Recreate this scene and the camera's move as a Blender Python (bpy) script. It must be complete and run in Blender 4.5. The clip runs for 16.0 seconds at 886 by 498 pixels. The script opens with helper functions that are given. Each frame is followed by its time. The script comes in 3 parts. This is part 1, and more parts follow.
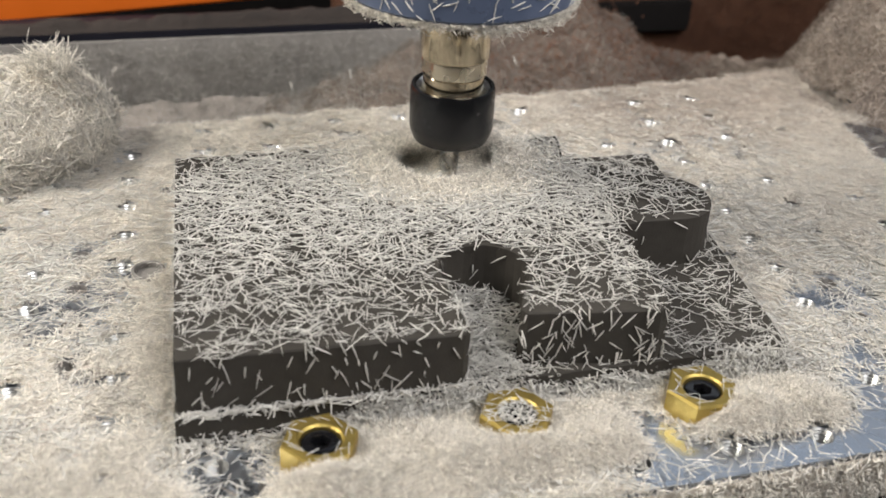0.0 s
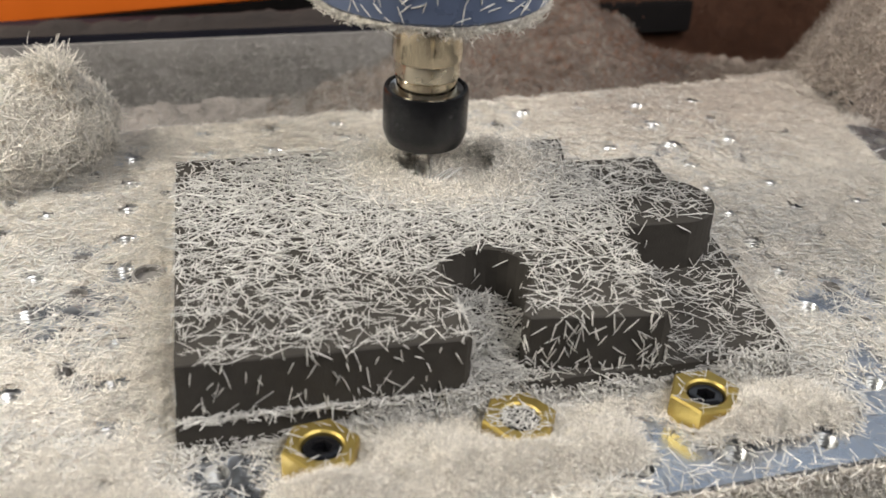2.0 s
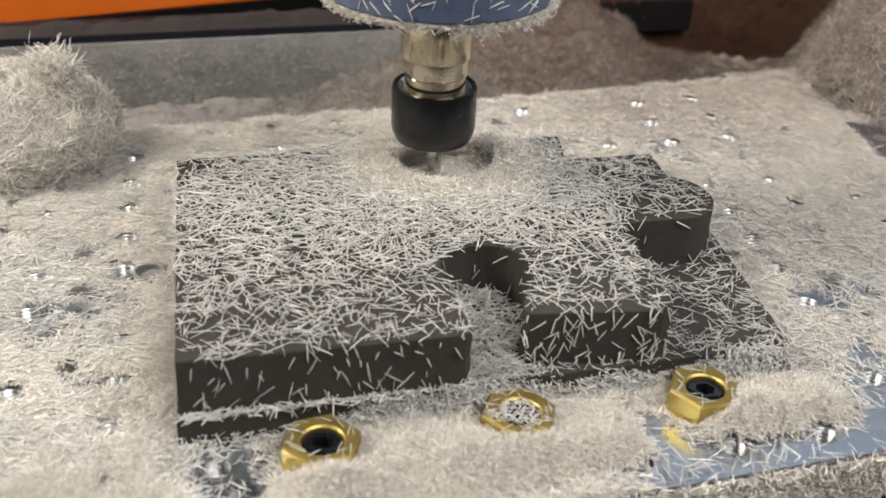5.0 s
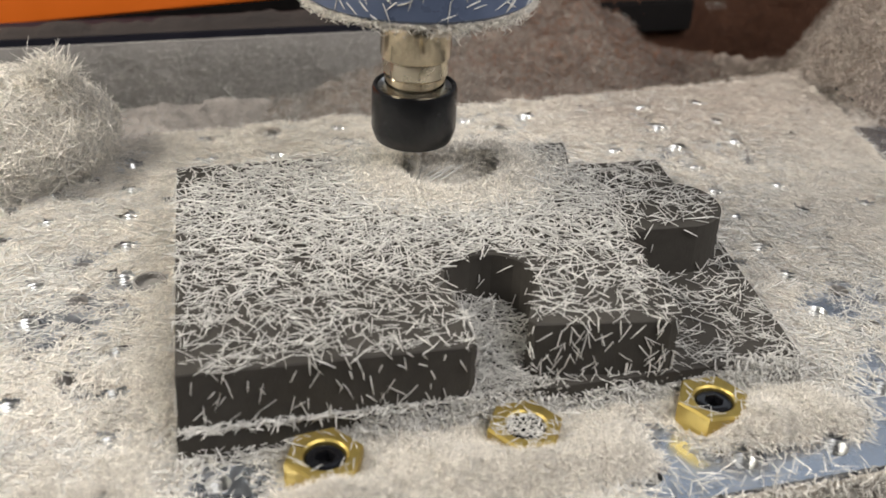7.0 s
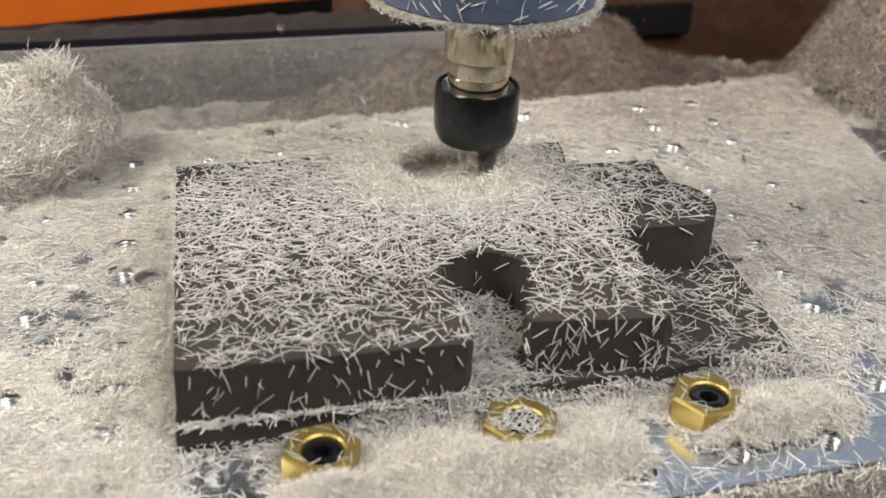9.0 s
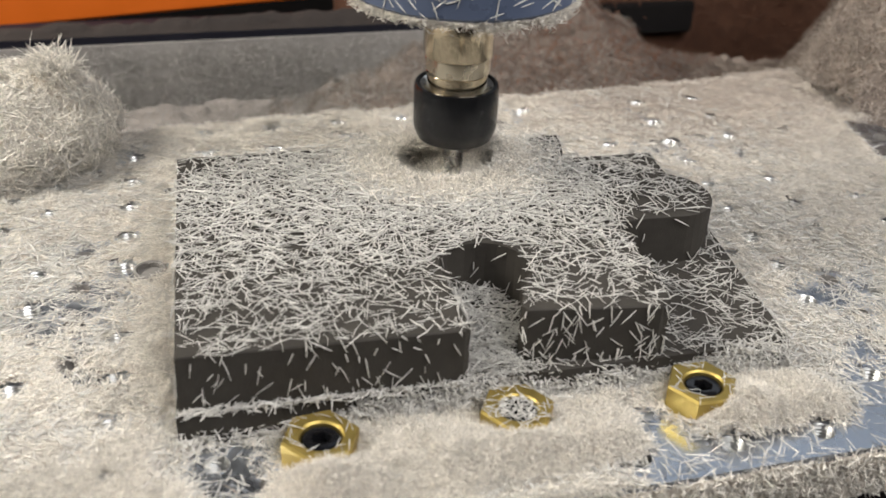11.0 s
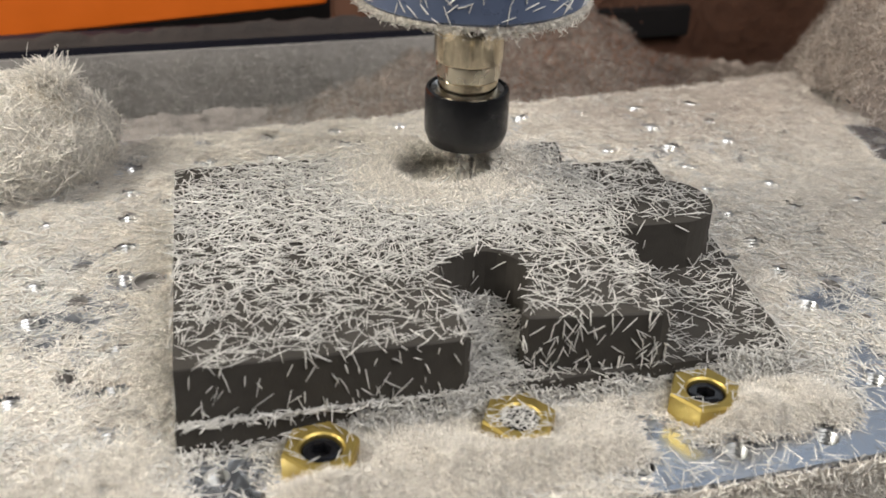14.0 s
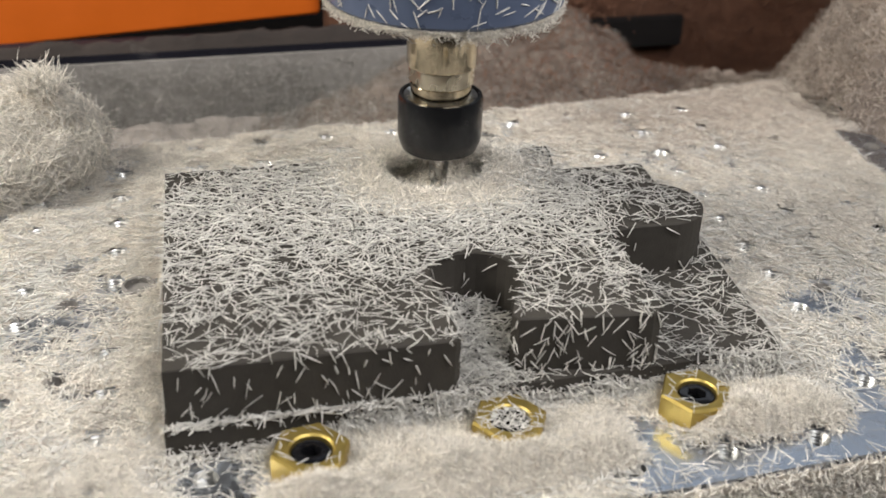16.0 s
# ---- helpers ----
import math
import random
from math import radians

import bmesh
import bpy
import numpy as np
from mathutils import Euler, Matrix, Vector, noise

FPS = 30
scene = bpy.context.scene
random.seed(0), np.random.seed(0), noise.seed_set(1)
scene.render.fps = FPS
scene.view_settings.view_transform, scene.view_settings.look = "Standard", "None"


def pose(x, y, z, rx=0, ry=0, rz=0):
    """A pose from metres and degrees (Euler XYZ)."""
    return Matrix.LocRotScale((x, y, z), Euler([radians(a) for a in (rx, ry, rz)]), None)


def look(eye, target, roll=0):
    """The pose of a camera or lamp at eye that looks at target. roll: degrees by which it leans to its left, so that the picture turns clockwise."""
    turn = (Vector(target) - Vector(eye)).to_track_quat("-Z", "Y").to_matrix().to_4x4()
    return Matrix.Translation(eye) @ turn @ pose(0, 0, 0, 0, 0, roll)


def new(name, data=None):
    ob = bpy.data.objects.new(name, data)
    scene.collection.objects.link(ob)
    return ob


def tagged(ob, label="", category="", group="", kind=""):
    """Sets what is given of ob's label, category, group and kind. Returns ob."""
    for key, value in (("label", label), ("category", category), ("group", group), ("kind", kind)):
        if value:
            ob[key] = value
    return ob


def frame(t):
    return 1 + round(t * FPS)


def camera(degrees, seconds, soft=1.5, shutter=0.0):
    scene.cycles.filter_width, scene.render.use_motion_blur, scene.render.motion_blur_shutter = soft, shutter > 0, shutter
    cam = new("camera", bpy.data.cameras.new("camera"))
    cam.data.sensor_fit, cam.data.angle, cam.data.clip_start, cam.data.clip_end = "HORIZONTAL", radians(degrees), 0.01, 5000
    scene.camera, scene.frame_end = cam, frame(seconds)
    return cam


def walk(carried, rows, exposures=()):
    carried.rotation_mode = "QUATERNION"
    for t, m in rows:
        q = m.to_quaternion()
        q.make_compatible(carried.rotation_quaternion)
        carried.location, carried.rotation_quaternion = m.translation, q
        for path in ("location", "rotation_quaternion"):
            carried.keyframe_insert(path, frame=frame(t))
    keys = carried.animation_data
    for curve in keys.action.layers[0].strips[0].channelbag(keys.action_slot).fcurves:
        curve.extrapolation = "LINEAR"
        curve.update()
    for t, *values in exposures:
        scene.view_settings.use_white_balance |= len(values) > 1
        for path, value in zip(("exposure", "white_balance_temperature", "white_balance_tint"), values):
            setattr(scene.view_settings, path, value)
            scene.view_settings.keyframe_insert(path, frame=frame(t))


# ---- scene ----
cam = camera(43.66, 16.0, soft=1.65, shutter=0.5)
# seconds, eye in metres, turn in degrees: a phone held almost still, sinking a little towards the end
ROWS = [
    (0.0, 0.01005, -0.15629, 0.13300, 59.273, -2.722, -11.377),
    (0.5, 0.01027, -0.15647, 0.13301, 59.252, -2.751, -11.393),
    (1.0, 0.01029, -0.15671, 0.13259, 59.377, -2.718, -11.334),
    (1.5, 0.01028, -0.15600, 0.13286, 59.358, -2.660, -11.328),
    (2.0, 0.01016, -0.15586, 0.13293, 59.317, -2.665, -11.344),
    (2.5, 0.01010, -0.15603, 0.13285, 59.354, -2.630, -11.378),
    (3.0, 0.01022, -0.15636, 0.13274, 59.321, -2.611, -11.357),
    (3.5, 0.01035, -0.15668, 0.13274, 59.315, -2.554, -11.348),
    (4.0, 0.01031, -0.15653, 0.13272, 59.322, -2.507, -11.337),
    (6.5, 0.01060, -0.15710, 0.13229, 59.462, -2.380, -11.329),
    (7.0, 0.01067, -0.15697, 0.13227, 59.423, -2.335, -11.317),
    (7.5, 0.01059, -0.15669, 0.13215, 59.456, -2.369, -11.328),
    (8.0, 0.01059, -0.15679, 0.13208, 59.491, -2.389, -11.316),
    (8.5, 0.01072, -0.15698, 0.13213, 59.552, -2.396, -11.308),
    (9.0, 0.01077, -0.15734, 0.13188, 59.670, -2.362, -11.314),
    (11.5, 0.01112, -0.15793, 0.13173, 59.592, -2.290, -11.206),
    (12.0, 0.01106, -0.15785, 0.13178, 59.642, -2.256, -11.242),
    (12.5, 0.01116, -0.15770, 0.13193, 59.674, -2.215, -11.287),
    (13.0, 0.01115, -0.15765, 0.13168, 59.790, -2.171, -11.315),
    (13.5, 0.01126, -0.15764, 0.13155, 59.844, -2.015, -11.388),
    (14.0, 0.01153, -0.15830, 0.13138, 59.986, -1.792, -11.487),
    (14.5, 0.01237, -0.15887, 0.12972, 60.148, -1.265, -11.822),
    (15.0, 0.01227, -0.15889, 0.12973, 60.435, -1.278, -11.976),
    (15.5, 0.01221, -0.15814, 0.12963, 60.580, -1.511, -11.877),
    (16.0, 0.01224, -0.15804, 0.12931, 60.689, -1.839, -11.774),
]
cam.data.dof.use_dof, cam.data.dof.focus_distance, cam.data.dof.aperture_fstop = True, 0.245, 24.0
walk(cam, [(t, pose(x, y, z, rx, ry, rz)) for t, x, y, z, rx, ry, rz in ROWS])

# ---- world and light ----
world = bpy.data.worlds.new("workshop")
scene.world = world
world.use_nodes = True
world.node_tree.nodes["Background"].inputs[0].default_value = (0.75, 0.85, 1.0, 1)
world.node_tree.nodes["Background"].inputs[1].default_value = 0.10


def area_lamp(name, eye, target, size_x, size_y, watts, colour):
    data = bpy.data.lights.new(name, "AREA")
    data.shape, data.size, data.size_y, data.energy, data.color = "RECTANGLE", size_x, size_y, watts, colour
    ob = new(name, data)
    ob.matrix_world = look(eye, target)
    return ob


area_lamp("work_lamp", (-0.42, 0.10, 0.42), (0.06, 0.14, 0.0), 0.26, 0.26, 5.0, (1.0, 0.96, 0.88))
# unseen soft fill, added to brighten the right side and under the housing
area_lamp("front_fill", (0.44, -0.34, 0.72), (0.14, 0.12, 0.0), 0.9, 0.45, 10.6, (0.98, 0.97, 0.97))
# unseen source, added so the bare plate mirrors a bluish-white band
area_lamp("reflection_light", (0.62, 0.85, 0.82), (0.08, 0.08, 0.0), 1.3, 0.30, 0.95, (0.80, 0.89, 1.0))
scene.view_settings.exposure = 0.0

MM = 0.001
rng = np.random.default_rng(7)


# ---- materials ----
def material(name, colour, rough=0.5, metal=0.0, vary=0.12, scale=300.0, bump=0.0, bump_scale=900.0, island=0.0, spread=0.0, rough_vary=0.1, specular=0.5):
    """A surface with two scales of colour change, roughness change, fine relief, and, for loose slivers, a tone for each."""
    mat = bpy.data.materials.new(name)
    mat.use_nodes = True
    nodes, links = mat.node_tree.nodes, mat.node_tree.links
    shader = nodes["Principled BSDF"]
    shader.inputs["Metallic"].default_value = metal
    shader.inputs["Specular IOR Level"].default_value = specular
    coord = nodes.new("ShaderNodeTexCoord")
    fine, wide = nodes.new("ShaderNodeTexNoise"), nodes.new("ShaderNodeTexNoise")
    fine.inputs["Scale"].default_value, wide.inputs["Scale"].default_value = scale, scale * 0.13
    fine.inputs["Detail"].default_value = 6
    links.new(coord.outputs["Object"], fine.inputs["Vector"])
    links.new(coord.outputs["Object"], wide.inputs["Vector"])
    both = nodes.new("ShaderNodeMath")
    both.operation = "ADD"
    links.new(fine.outputs["Fac"], both.inputs[0])
    links.new(wide.outputs["Fac"], both.inputs[1])
    span = nodes.new("ShaderNodeMapRange")
    span.inputs["From Min"].default_value, span.inputs["From Max"].default_value = 0.6, 1.4
    span.inputs["To Min"].default_value, span.inputs["To Max"].default_value = 1 - vary, 1 + vary
    links.new(both.outputs[0], span.inputs["Value"])
    tone = span.outputs["Result"]
    if island:
        geo = nodes.new("ShaderNodeNewGeometry")
        piece = nodes.new("ShaderNodeMapRange")
        piece.inputs["To Min"].default_value, piece.inputs["To Max"].default_value = 1 - island, 1 + island * 0.5
        links.new(geo.outputs["Random Per Island"], piece.inputs["Value"])
        times = nodes.new("ShaderNodeMath")
        times.operation = "MULTIPLY"
        links.new(tone, times.inputs[0])
        links.new(piece.outputs["Result"], times.inputs[1])
        tone = times.outputs[0]
    mix = nodes.new("ShaderNodeVectorMath")
    mix.operation = "SCALE"
    mix.inputs[0].default_value = colour
    links.new(tone, mix.inputs["Scale"])
    links.new(mix.outputs[0], shader.inputs["Base Color"])
    gloss = nodes.new("ShaderNodeMapRange")
    gloss.inputs["To Min"].default_value, gloss.inputs["To Max"].default_value = max(0.02, rough - rough_vary), min(1, rough + rough_vary)
    links.new(fine.outputs["Fac"], gloss.inputs["Value"])
    links.new(gloss.outputs["Result"], shader.inputs["Roughness"])
    if bump:
        relief, height = nodes.new("ShaderNodeBump"), nodes.new("ShaderNodeTexNoise")
        height.inputs["Scale"].default_value, height.inputs["Detail"].default_value = bump_scale, 5
        links.new(coord.outputs["Object"], height.inputs["Vector"])
        links.new(height.outputs["Fac"], relief.inputs["Height"])
        relief.inputs["Strength"].default_value, relief.inputs["Distance"].default_value = bump, 0.0006
        links.new(relief.outputs["Normal"], shader.inputs["Normal"])
    return mat


SLIVER = material("pale_slivers", (0.66, 0.635, 0.59), 0.42, vary=0.08, scale=200, island=0.22)
FLUFF = material("cream_slivers", (0.86, 0.805, 0.72), 0.45, vary=0.12, scale=120, island=0.42)
MAT = material("matted_swarf", (0.60, 0.54, 0.465), 0.85, vary=0.30, scale=600, bump=1.0, bump_scale=1500)
CORE = material("packed_swarf", (0.58, 0.51, 0.42), 0.9, vary=0.3, scale=700, bump=1.0, bump_scale=900)
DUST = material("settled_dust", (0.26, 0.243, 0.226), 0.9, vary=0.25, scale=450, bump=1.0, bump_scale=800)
BLOCK = material("dark_composite", (0.047, 0.042, 0.036), 0.7, vary=0.2, scale=500, bump=0.2, bump_scale=2500, specular=0.16)
PLATE = material("polished_aluminium", (0.56, 0.60, 0.67), 0.27, 1.0, vary=0.10, scale=150, rough_vary=0.08)
THREAD = material("bright_thread", (0.55, 0.55, 0.54), 0.36, 1.0, vary=0.05, scale=800)
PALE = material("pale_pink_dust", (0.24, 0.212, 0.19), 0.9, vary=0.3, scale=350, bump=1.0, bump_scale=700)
# ledge dust, its colour lowered to stand in for the shade there
SHADED_DUST = material("shaded_dust", (0.026, 0.019, 0.016), 0.9, vary=0.3, scale=300, bump=1.0, bump_scale=700)
BRASS = material("brass", (0.47, 0.35, 0.105), 0.46, 0.9, vary=0.18, scale=400, bump=0.15, bump_scale=1500)
SCREW = material("black_oxide", (0.006, 0.006, 0.007), 0.16, 0.0, vary=0.2, scale=600)
NUT = material("black_nut", (0.011, 0.011, 0.012), 0.24, 0.0, vary=0.25, scale=500, bump=0.08, bump_scale=2000)
STEEL = material("ground_steel", (0.62, 0.53, 0.39), 0.15, 1.0, vary=0.08, scale=300)
RING = material("satin_ring", (0.80, 0.79, 0.76), 0.22, 1.0, vary=0.05, scale=800)
CARBIDE = material("carbide", (0.74, 0.74, 0.73), 0.28, 1.0, vary=0.08, scale=500)
COLLAR = material("pale_collar", (0.70, 0.63, 0.50), 0.28, 1.0, vary=0.06, scale=300)
HOUSING = material("blue_grey_housing", (0.12, 0.15, 0.23), 0.30, 0.3, vary=0.12, scale=250)
ORANGE = material("orange_paint", (0.68, 0.135, 0.009), 0.45, vary=0.10, scale=60, bump=0.08, bump_scale=500)
BLACK = material("black_frame", (0.008, 0.007, 0.007), 0.6, vary=0.3, scale=200, specular=0.15)
NAVY = material("dark_blue_frame", (0.012, 0.012, 0.018), 0.5, vary=0.2, scale=200, specular=0.15)
# dusty orange paint with the shade of the recess put into its colour
SHADED_ORANGE = material("shaded_dusty_orange", (0.105, 0.045, 0.024), 0.85, vary=0.35, scale=160, bump=0.8, bump_scale=500)
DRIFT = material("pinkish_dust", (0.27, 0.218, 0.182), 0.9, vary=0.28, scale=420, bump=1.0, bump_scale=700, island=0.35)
RUST = material("rusty_dust", (0.24, 0.115, 0.070), 0.9, vary=0.3, scale=300, bump=1.0, bump_scale=700, island=0.35)
DUSTY = material("dusty_slivers", (0.53, 0.45, 0.385), 0.6, vary=0.2, scale=150, island=0.4)
DUSK = material("grey_slivers", (0.40, 0.375, 0.345), 0.8, vary=0.2, scale=300, island=0.4)
ROOM = material("workshop_paint", (0.30, 0.30, 0.31), 0.8, vary=0.08, scale=6, bump=0.1, bump_scale=60)
BENCH = material("bench_board", (0.10, 0.075, 0.055), 0.6, vary=0.2, scale=30, bump=0.1, bump_scale=200)


# ---- mesh helpers (all in millimetres) ----
def mesh_np(name, verts, quads, mat, smooth=False):
    me = bpy.data.meshes.new(name)
    verts, quads = np.asarray(verts, np.float32) * MM, np.asarray(quads, np.int32)
    n, k = quads.shape
    me.vertices.add(len(verts))
    me.vertices.foreach_set("co", verts.ravel())
    me.loops.add(n * k)
    me.loops.foreach_set("vertex_index", quads.ravel())
    me.polygons.add(n)
    me.polygons.foreach_set("loop_start", np.arange(n, dtype=np.int32) * k)
    if smooth:
        me.polygons.foreach_set("use_smooth", np.ones(n, bool))
    me.materials.append(mat)
    me.update(calc_edges=True)
    me.validate()
    return me


def finish(name, bm, mat, smooth=False):
    bmesh.ops.recalc_face_normals(bm, faces=bm.faces)
    bmesh.ops.scale(bm, vec=(MM, MM, MM), verts=bm.verts)
    me = bpy.data.meshes.new(name)
    bm.to_mesh(me)
    bm.free()
    me.materials.append(mat)
    if smooth:
        me.polygons.foreach_set("use_smooth", np.ones(len(me.polygons), bool))
        me.set_sharp_from_angle(angle=radians(38))
    return me


def part(name, me, parent, label="", kind=""):
    ob = new(name, me)
    ob.parent = parent
    return tagged(ob, label, kind=kind)


def lathe(name, profile, mat, centre=(0, 0), segs=64, flats=0.0, closed=True):
    """A turned piece: (radius, z) rows. flats: cuts two wrench flats at that half-width."""
    bm = bmesh.new()
    rings = []
    for r, z in profile:
        ring = []
        for i in range(segs):
            a = 2 * math.pi * i / segs
            x, y = r * math.cos(a), r * math.sin(a)
            if flats:
                x = max(-flats, min(flats, x))
            ring.append(bm.verts.new((centre[0] + x, centre[1] + y, z)))
        rings.append(ring)
    for a, b in zip(rings, rings[1:]):
        for i in range(segs):
            bm.faces.new((a[i], a[(i + 1) % segs], b[(i + 1) % segs], b[i]))
    if closed:
        bm.faces.new(rings[0])
        bm.faces.new(rings[-1])
    return finish(name, bm, mat, True)


def box_mesh(name, lo, hi, mat, bevel=0.0):
    bm = bmesh.new()
    bmesh.ops.create_cube(bm, size=1)
    for v in bm.verts:
        v.co = Vector([(a + b) / 2 + c * (b - a) for a, b, c in zip(lo, hi, v.co)])
    if bevel:
        bmesh.ops.bevel(bm, geom=list(bm.edges), offset=bevel, segments=2, affect="EDGES")
    return finish(name, bm, mat)


def slivers(name, centre, along, length, width, mat, bend=0.06):
    """Thin three-sided slivers, tapered and, where bend is not 0, a little bent, as one mesh."""
    n = len(centre)
    along = along / np.linalg.norm(along, axis=1, keepdims=True)
    side = np.cross(along, rng.normal(size=(n, 3)))
    side /= np.linalg.norm(side, axis=1, keepdims=True)
    up = np.cross(along, side)
    stations = ((-0.5, 0.75), (0.0, 1.0), (0.5, 0.45)) if bend else ((-0.5, 1.0), (0.5, 0.6))
    m = len(stations)
    verts = np.empty((n, m, 3, 3))
    bow = rng.normal(0, bend, n) * length if bend else None
    for j, (s, w) in enumerate(stations):
        mid = centre + along * (length * s)[:, None]
        if bend and j == 1:
            mid = mid + side * bow[:, None]
        for k in range(3):
            a = 2 * math.pi * k / 3
            verts[:, j, k] = mid + (side * math.cos(a) + up * math.sin(a)) * (width * w * 0.58)[:, None]
    base = (np.arange(n) * 3 * m)[:, None]
    quads = [base + np.array([[j * 3 + k, j * 3 + (k + 1) % 3, j * 3 + 3 + (k + 1) % 3, j * 3 + 3 + k]]) for j in range(m - 1) for k in range(3)]
    return mesh_np(name, verts.reshape(-1, 3), np.concatenate(quads), mat)


def lying(n, tilt=8.0):
    """Directions of slivers that lie about flat."""
    a, e = rng.uniform(0, 2 * math.pi, n), np.radians(rng.normal(0, tilt, n))
    return np.stack([np.cos(a) * np.cos(e), np.sin(a) * np.cos(e), np.sin(e)], 1)


def inside(poly, x, y):
    poly = np.asarray(poly)
    hit = np.zeros(len(x), bool)
    for (x0, y0), (x1, y1) in zip(poly, np.roll(poly, -1, 0)):
        cross = (y0 > y) != (y1 > y)
        hit ^= cross & (x < (x1 - x0) * (y - y0) / (y1 - y0 + 1e-12) + x0)
    return hit


def arc(cx, cy, r, a0, a1, n=10, ry=None):
    return [(cx + r * math.cos(radians(a0 + (a1 - a0) * i / (n - 1))), cy + (ry or r) * math.sin(radians(a0 + (a1 - a0) * i / (n - 1)))) for i in range(n)]


def smooth_noise(x, y, size, seed=0):
    """Soft value noise about 0..1 on arrays."""
    g = np.random.default_rng(seed).uniform(0, 1, (64, 64))
    u, v = np.asarray(x) / size + 200, np.asarray(y) / size + 200
    i, j = np.floor(u).astype(int), np.floor(v).astype(int)
    a, b = u - i, v - j
    a, b = a * a * (3 - 2 * a), b * b * (3 - 2 * b)
    at = lambda p, q: g[p % 64, q % 64]
    return (at(i, j) * (1 - a) + at(i + 1, j) * a) * (1 - b) + (at(i, j + 1) * (1 - a) + at(i + 1, j + 1) * a) * b


def hump(x, y, cx, cy, rx, ry):
    return np.exp(-(((x - cx) / rx) ** 2 + ((y - cy) / ry) ** 2))


# ---- plan ----
TOP, LEDGE = 18.7, 6.8
OUTLINE = ([(0.3, 0.2), (51.5, 1.6), (52.8, 3.0), (51.6, 16.0)] + arc(60.2, 23.5, 9.0, 190, -25, 16) + [(65.2, 12.5), (63.6, 8.6), (64.6, 6.6)]
           + [(90.2, 4.4), (92.8, 6.6), (92.6, 34.8), (94.2, 36.9), (98.0, 37.9)] + arc(107.9, 48.2, 10.2, -82, 80, 16) + [(101.0, 61.5), (90.2, 69.5), (92.4, 82.0), (0.2, 78.6)])
SLAB = [(-0.3, -1.0), (119.6, 6.2), (121.6, 47.0), (122.2, 93.5), (0.0, 89.0)]
POCKET = arc(61.0, 67.6, 13.2, 0, 345, 24, 9.8)
AXIS = (61.9, 67.3)
PX, PY, HOLE = 18.6, 13.9, 2.3


def hole_row(x, odd):
    """Height in the plan of the lowest hole of a column; odd columns stand half a pitch up."""
    return 5.3 + 0.058 * (x + 31) + PY * 0.5 * odd



BACK = lambda x: 134.5 + 0.118 * (x + 3)
FRONT = lambda x: -29.3 + 0.0775 * x


# ---- setting ----
def room():
    walls = {"floor": ((-1600, -1600, -960), (1600, 1600, -900)), "ceiling": ((-1600, -1600, 1700), (1600, 1600, 1760)),
             "wall_north": ((-1600, 1600, -900), (1600, 1660, 1700)), "wall_south": ((-1600, -1660, -900), (1600, -1600, 1700)),
             "wall_east": ((1600, -1600, -900), (1660, 1600, 1700)), "wall_west": ((-1660, -1600, -900), (-1600, 1600, 1700))}
    for name, (lo, hi) in walls.items():
        tagged(new(name, box_mesh(name, lo, hi, ROOM)), "plain painted workshop surface", "wall" if "wall" in name else name, kind="structure")
    bench = tagged(new("workbench"), "brown board workbench under the milling machine", "workbench")
    part("worktop", box_mesh("worktop", (-500, -350, -150), (650, 600, -120), BENCH, 3), bench)
    for x in (-470, 590):
        for y in (-320, 540):
            part("leg", box_mesh("leg", (x, y, -900), (x + 45, y + 45, -150), BENCH, 2), bench)


room()


def turned(ob, x, y, degrees):
    ob.matrix_basis = pose(x * MM, y * MM, 0, 0, 0, degrees)
    return ob


def machine_frame():
    """The fixed frame behind and beside the moving table."""
    ob = tagged(new("machine_frame"), "dusty black and orange milling machine frame", "machine frame")
    part("base", box_mesh("base", (-260, -300, -120), (420, 420, -62), BLACK, 2), ob)
    turned(part("back_panel", box_mesh("back_panel", (-260, 0, -62), (125, 1, -11.0), DUST), ob, "grey dust-coated back panel"), 0, 238.4, 3.1)
    turned(part("ledge", box_mesh("ledge", (-260, 1, -62), (125, 20, -8.4), NAVY), ob, "dark blue ledge"), 0, 238.4, 3.1)
    # black box added to read as the dark gap below the orange panel
    turned(part("gap_filler", box_mesh("gap_filler", (-260, 22, -62), (100, 34, -13), BLACK, 1), ob), 0, 238.4, 3.1)
    turned(part("orange_panel", box_mesh("orange_panel", (-260, 0, -12), (60, 6, 42), ORANGE, 1), ob, "bright orange painted panel"), 0, 277, 13)
    # added black backing: keeps the gaps dark by hiding the lit room wall
    turned(part("dark_backing", box_mesh("dark_backing", (-330, 0, -62), (420, 5, 90), BLACK, 1), ob), 0, 352, 3)
    # the orange panel goes on here; its brown stands for shade over dust
    turned(part("shaded_panel", box_mesh("shaded_panel", (60, 4, -62), (330, 10, 42), SHADED_ORANGE, 1), ob, "dusty orange panel coloured dark brown for shade"), 0, 277, 3)
    turned(part("slot_cover", box_mesh("slot_cover", (174, -1, -31), (220, 3, -17), BLACK, 0.8), ob, "dark slot in the panel"), 0, 277, 3)
    return ob


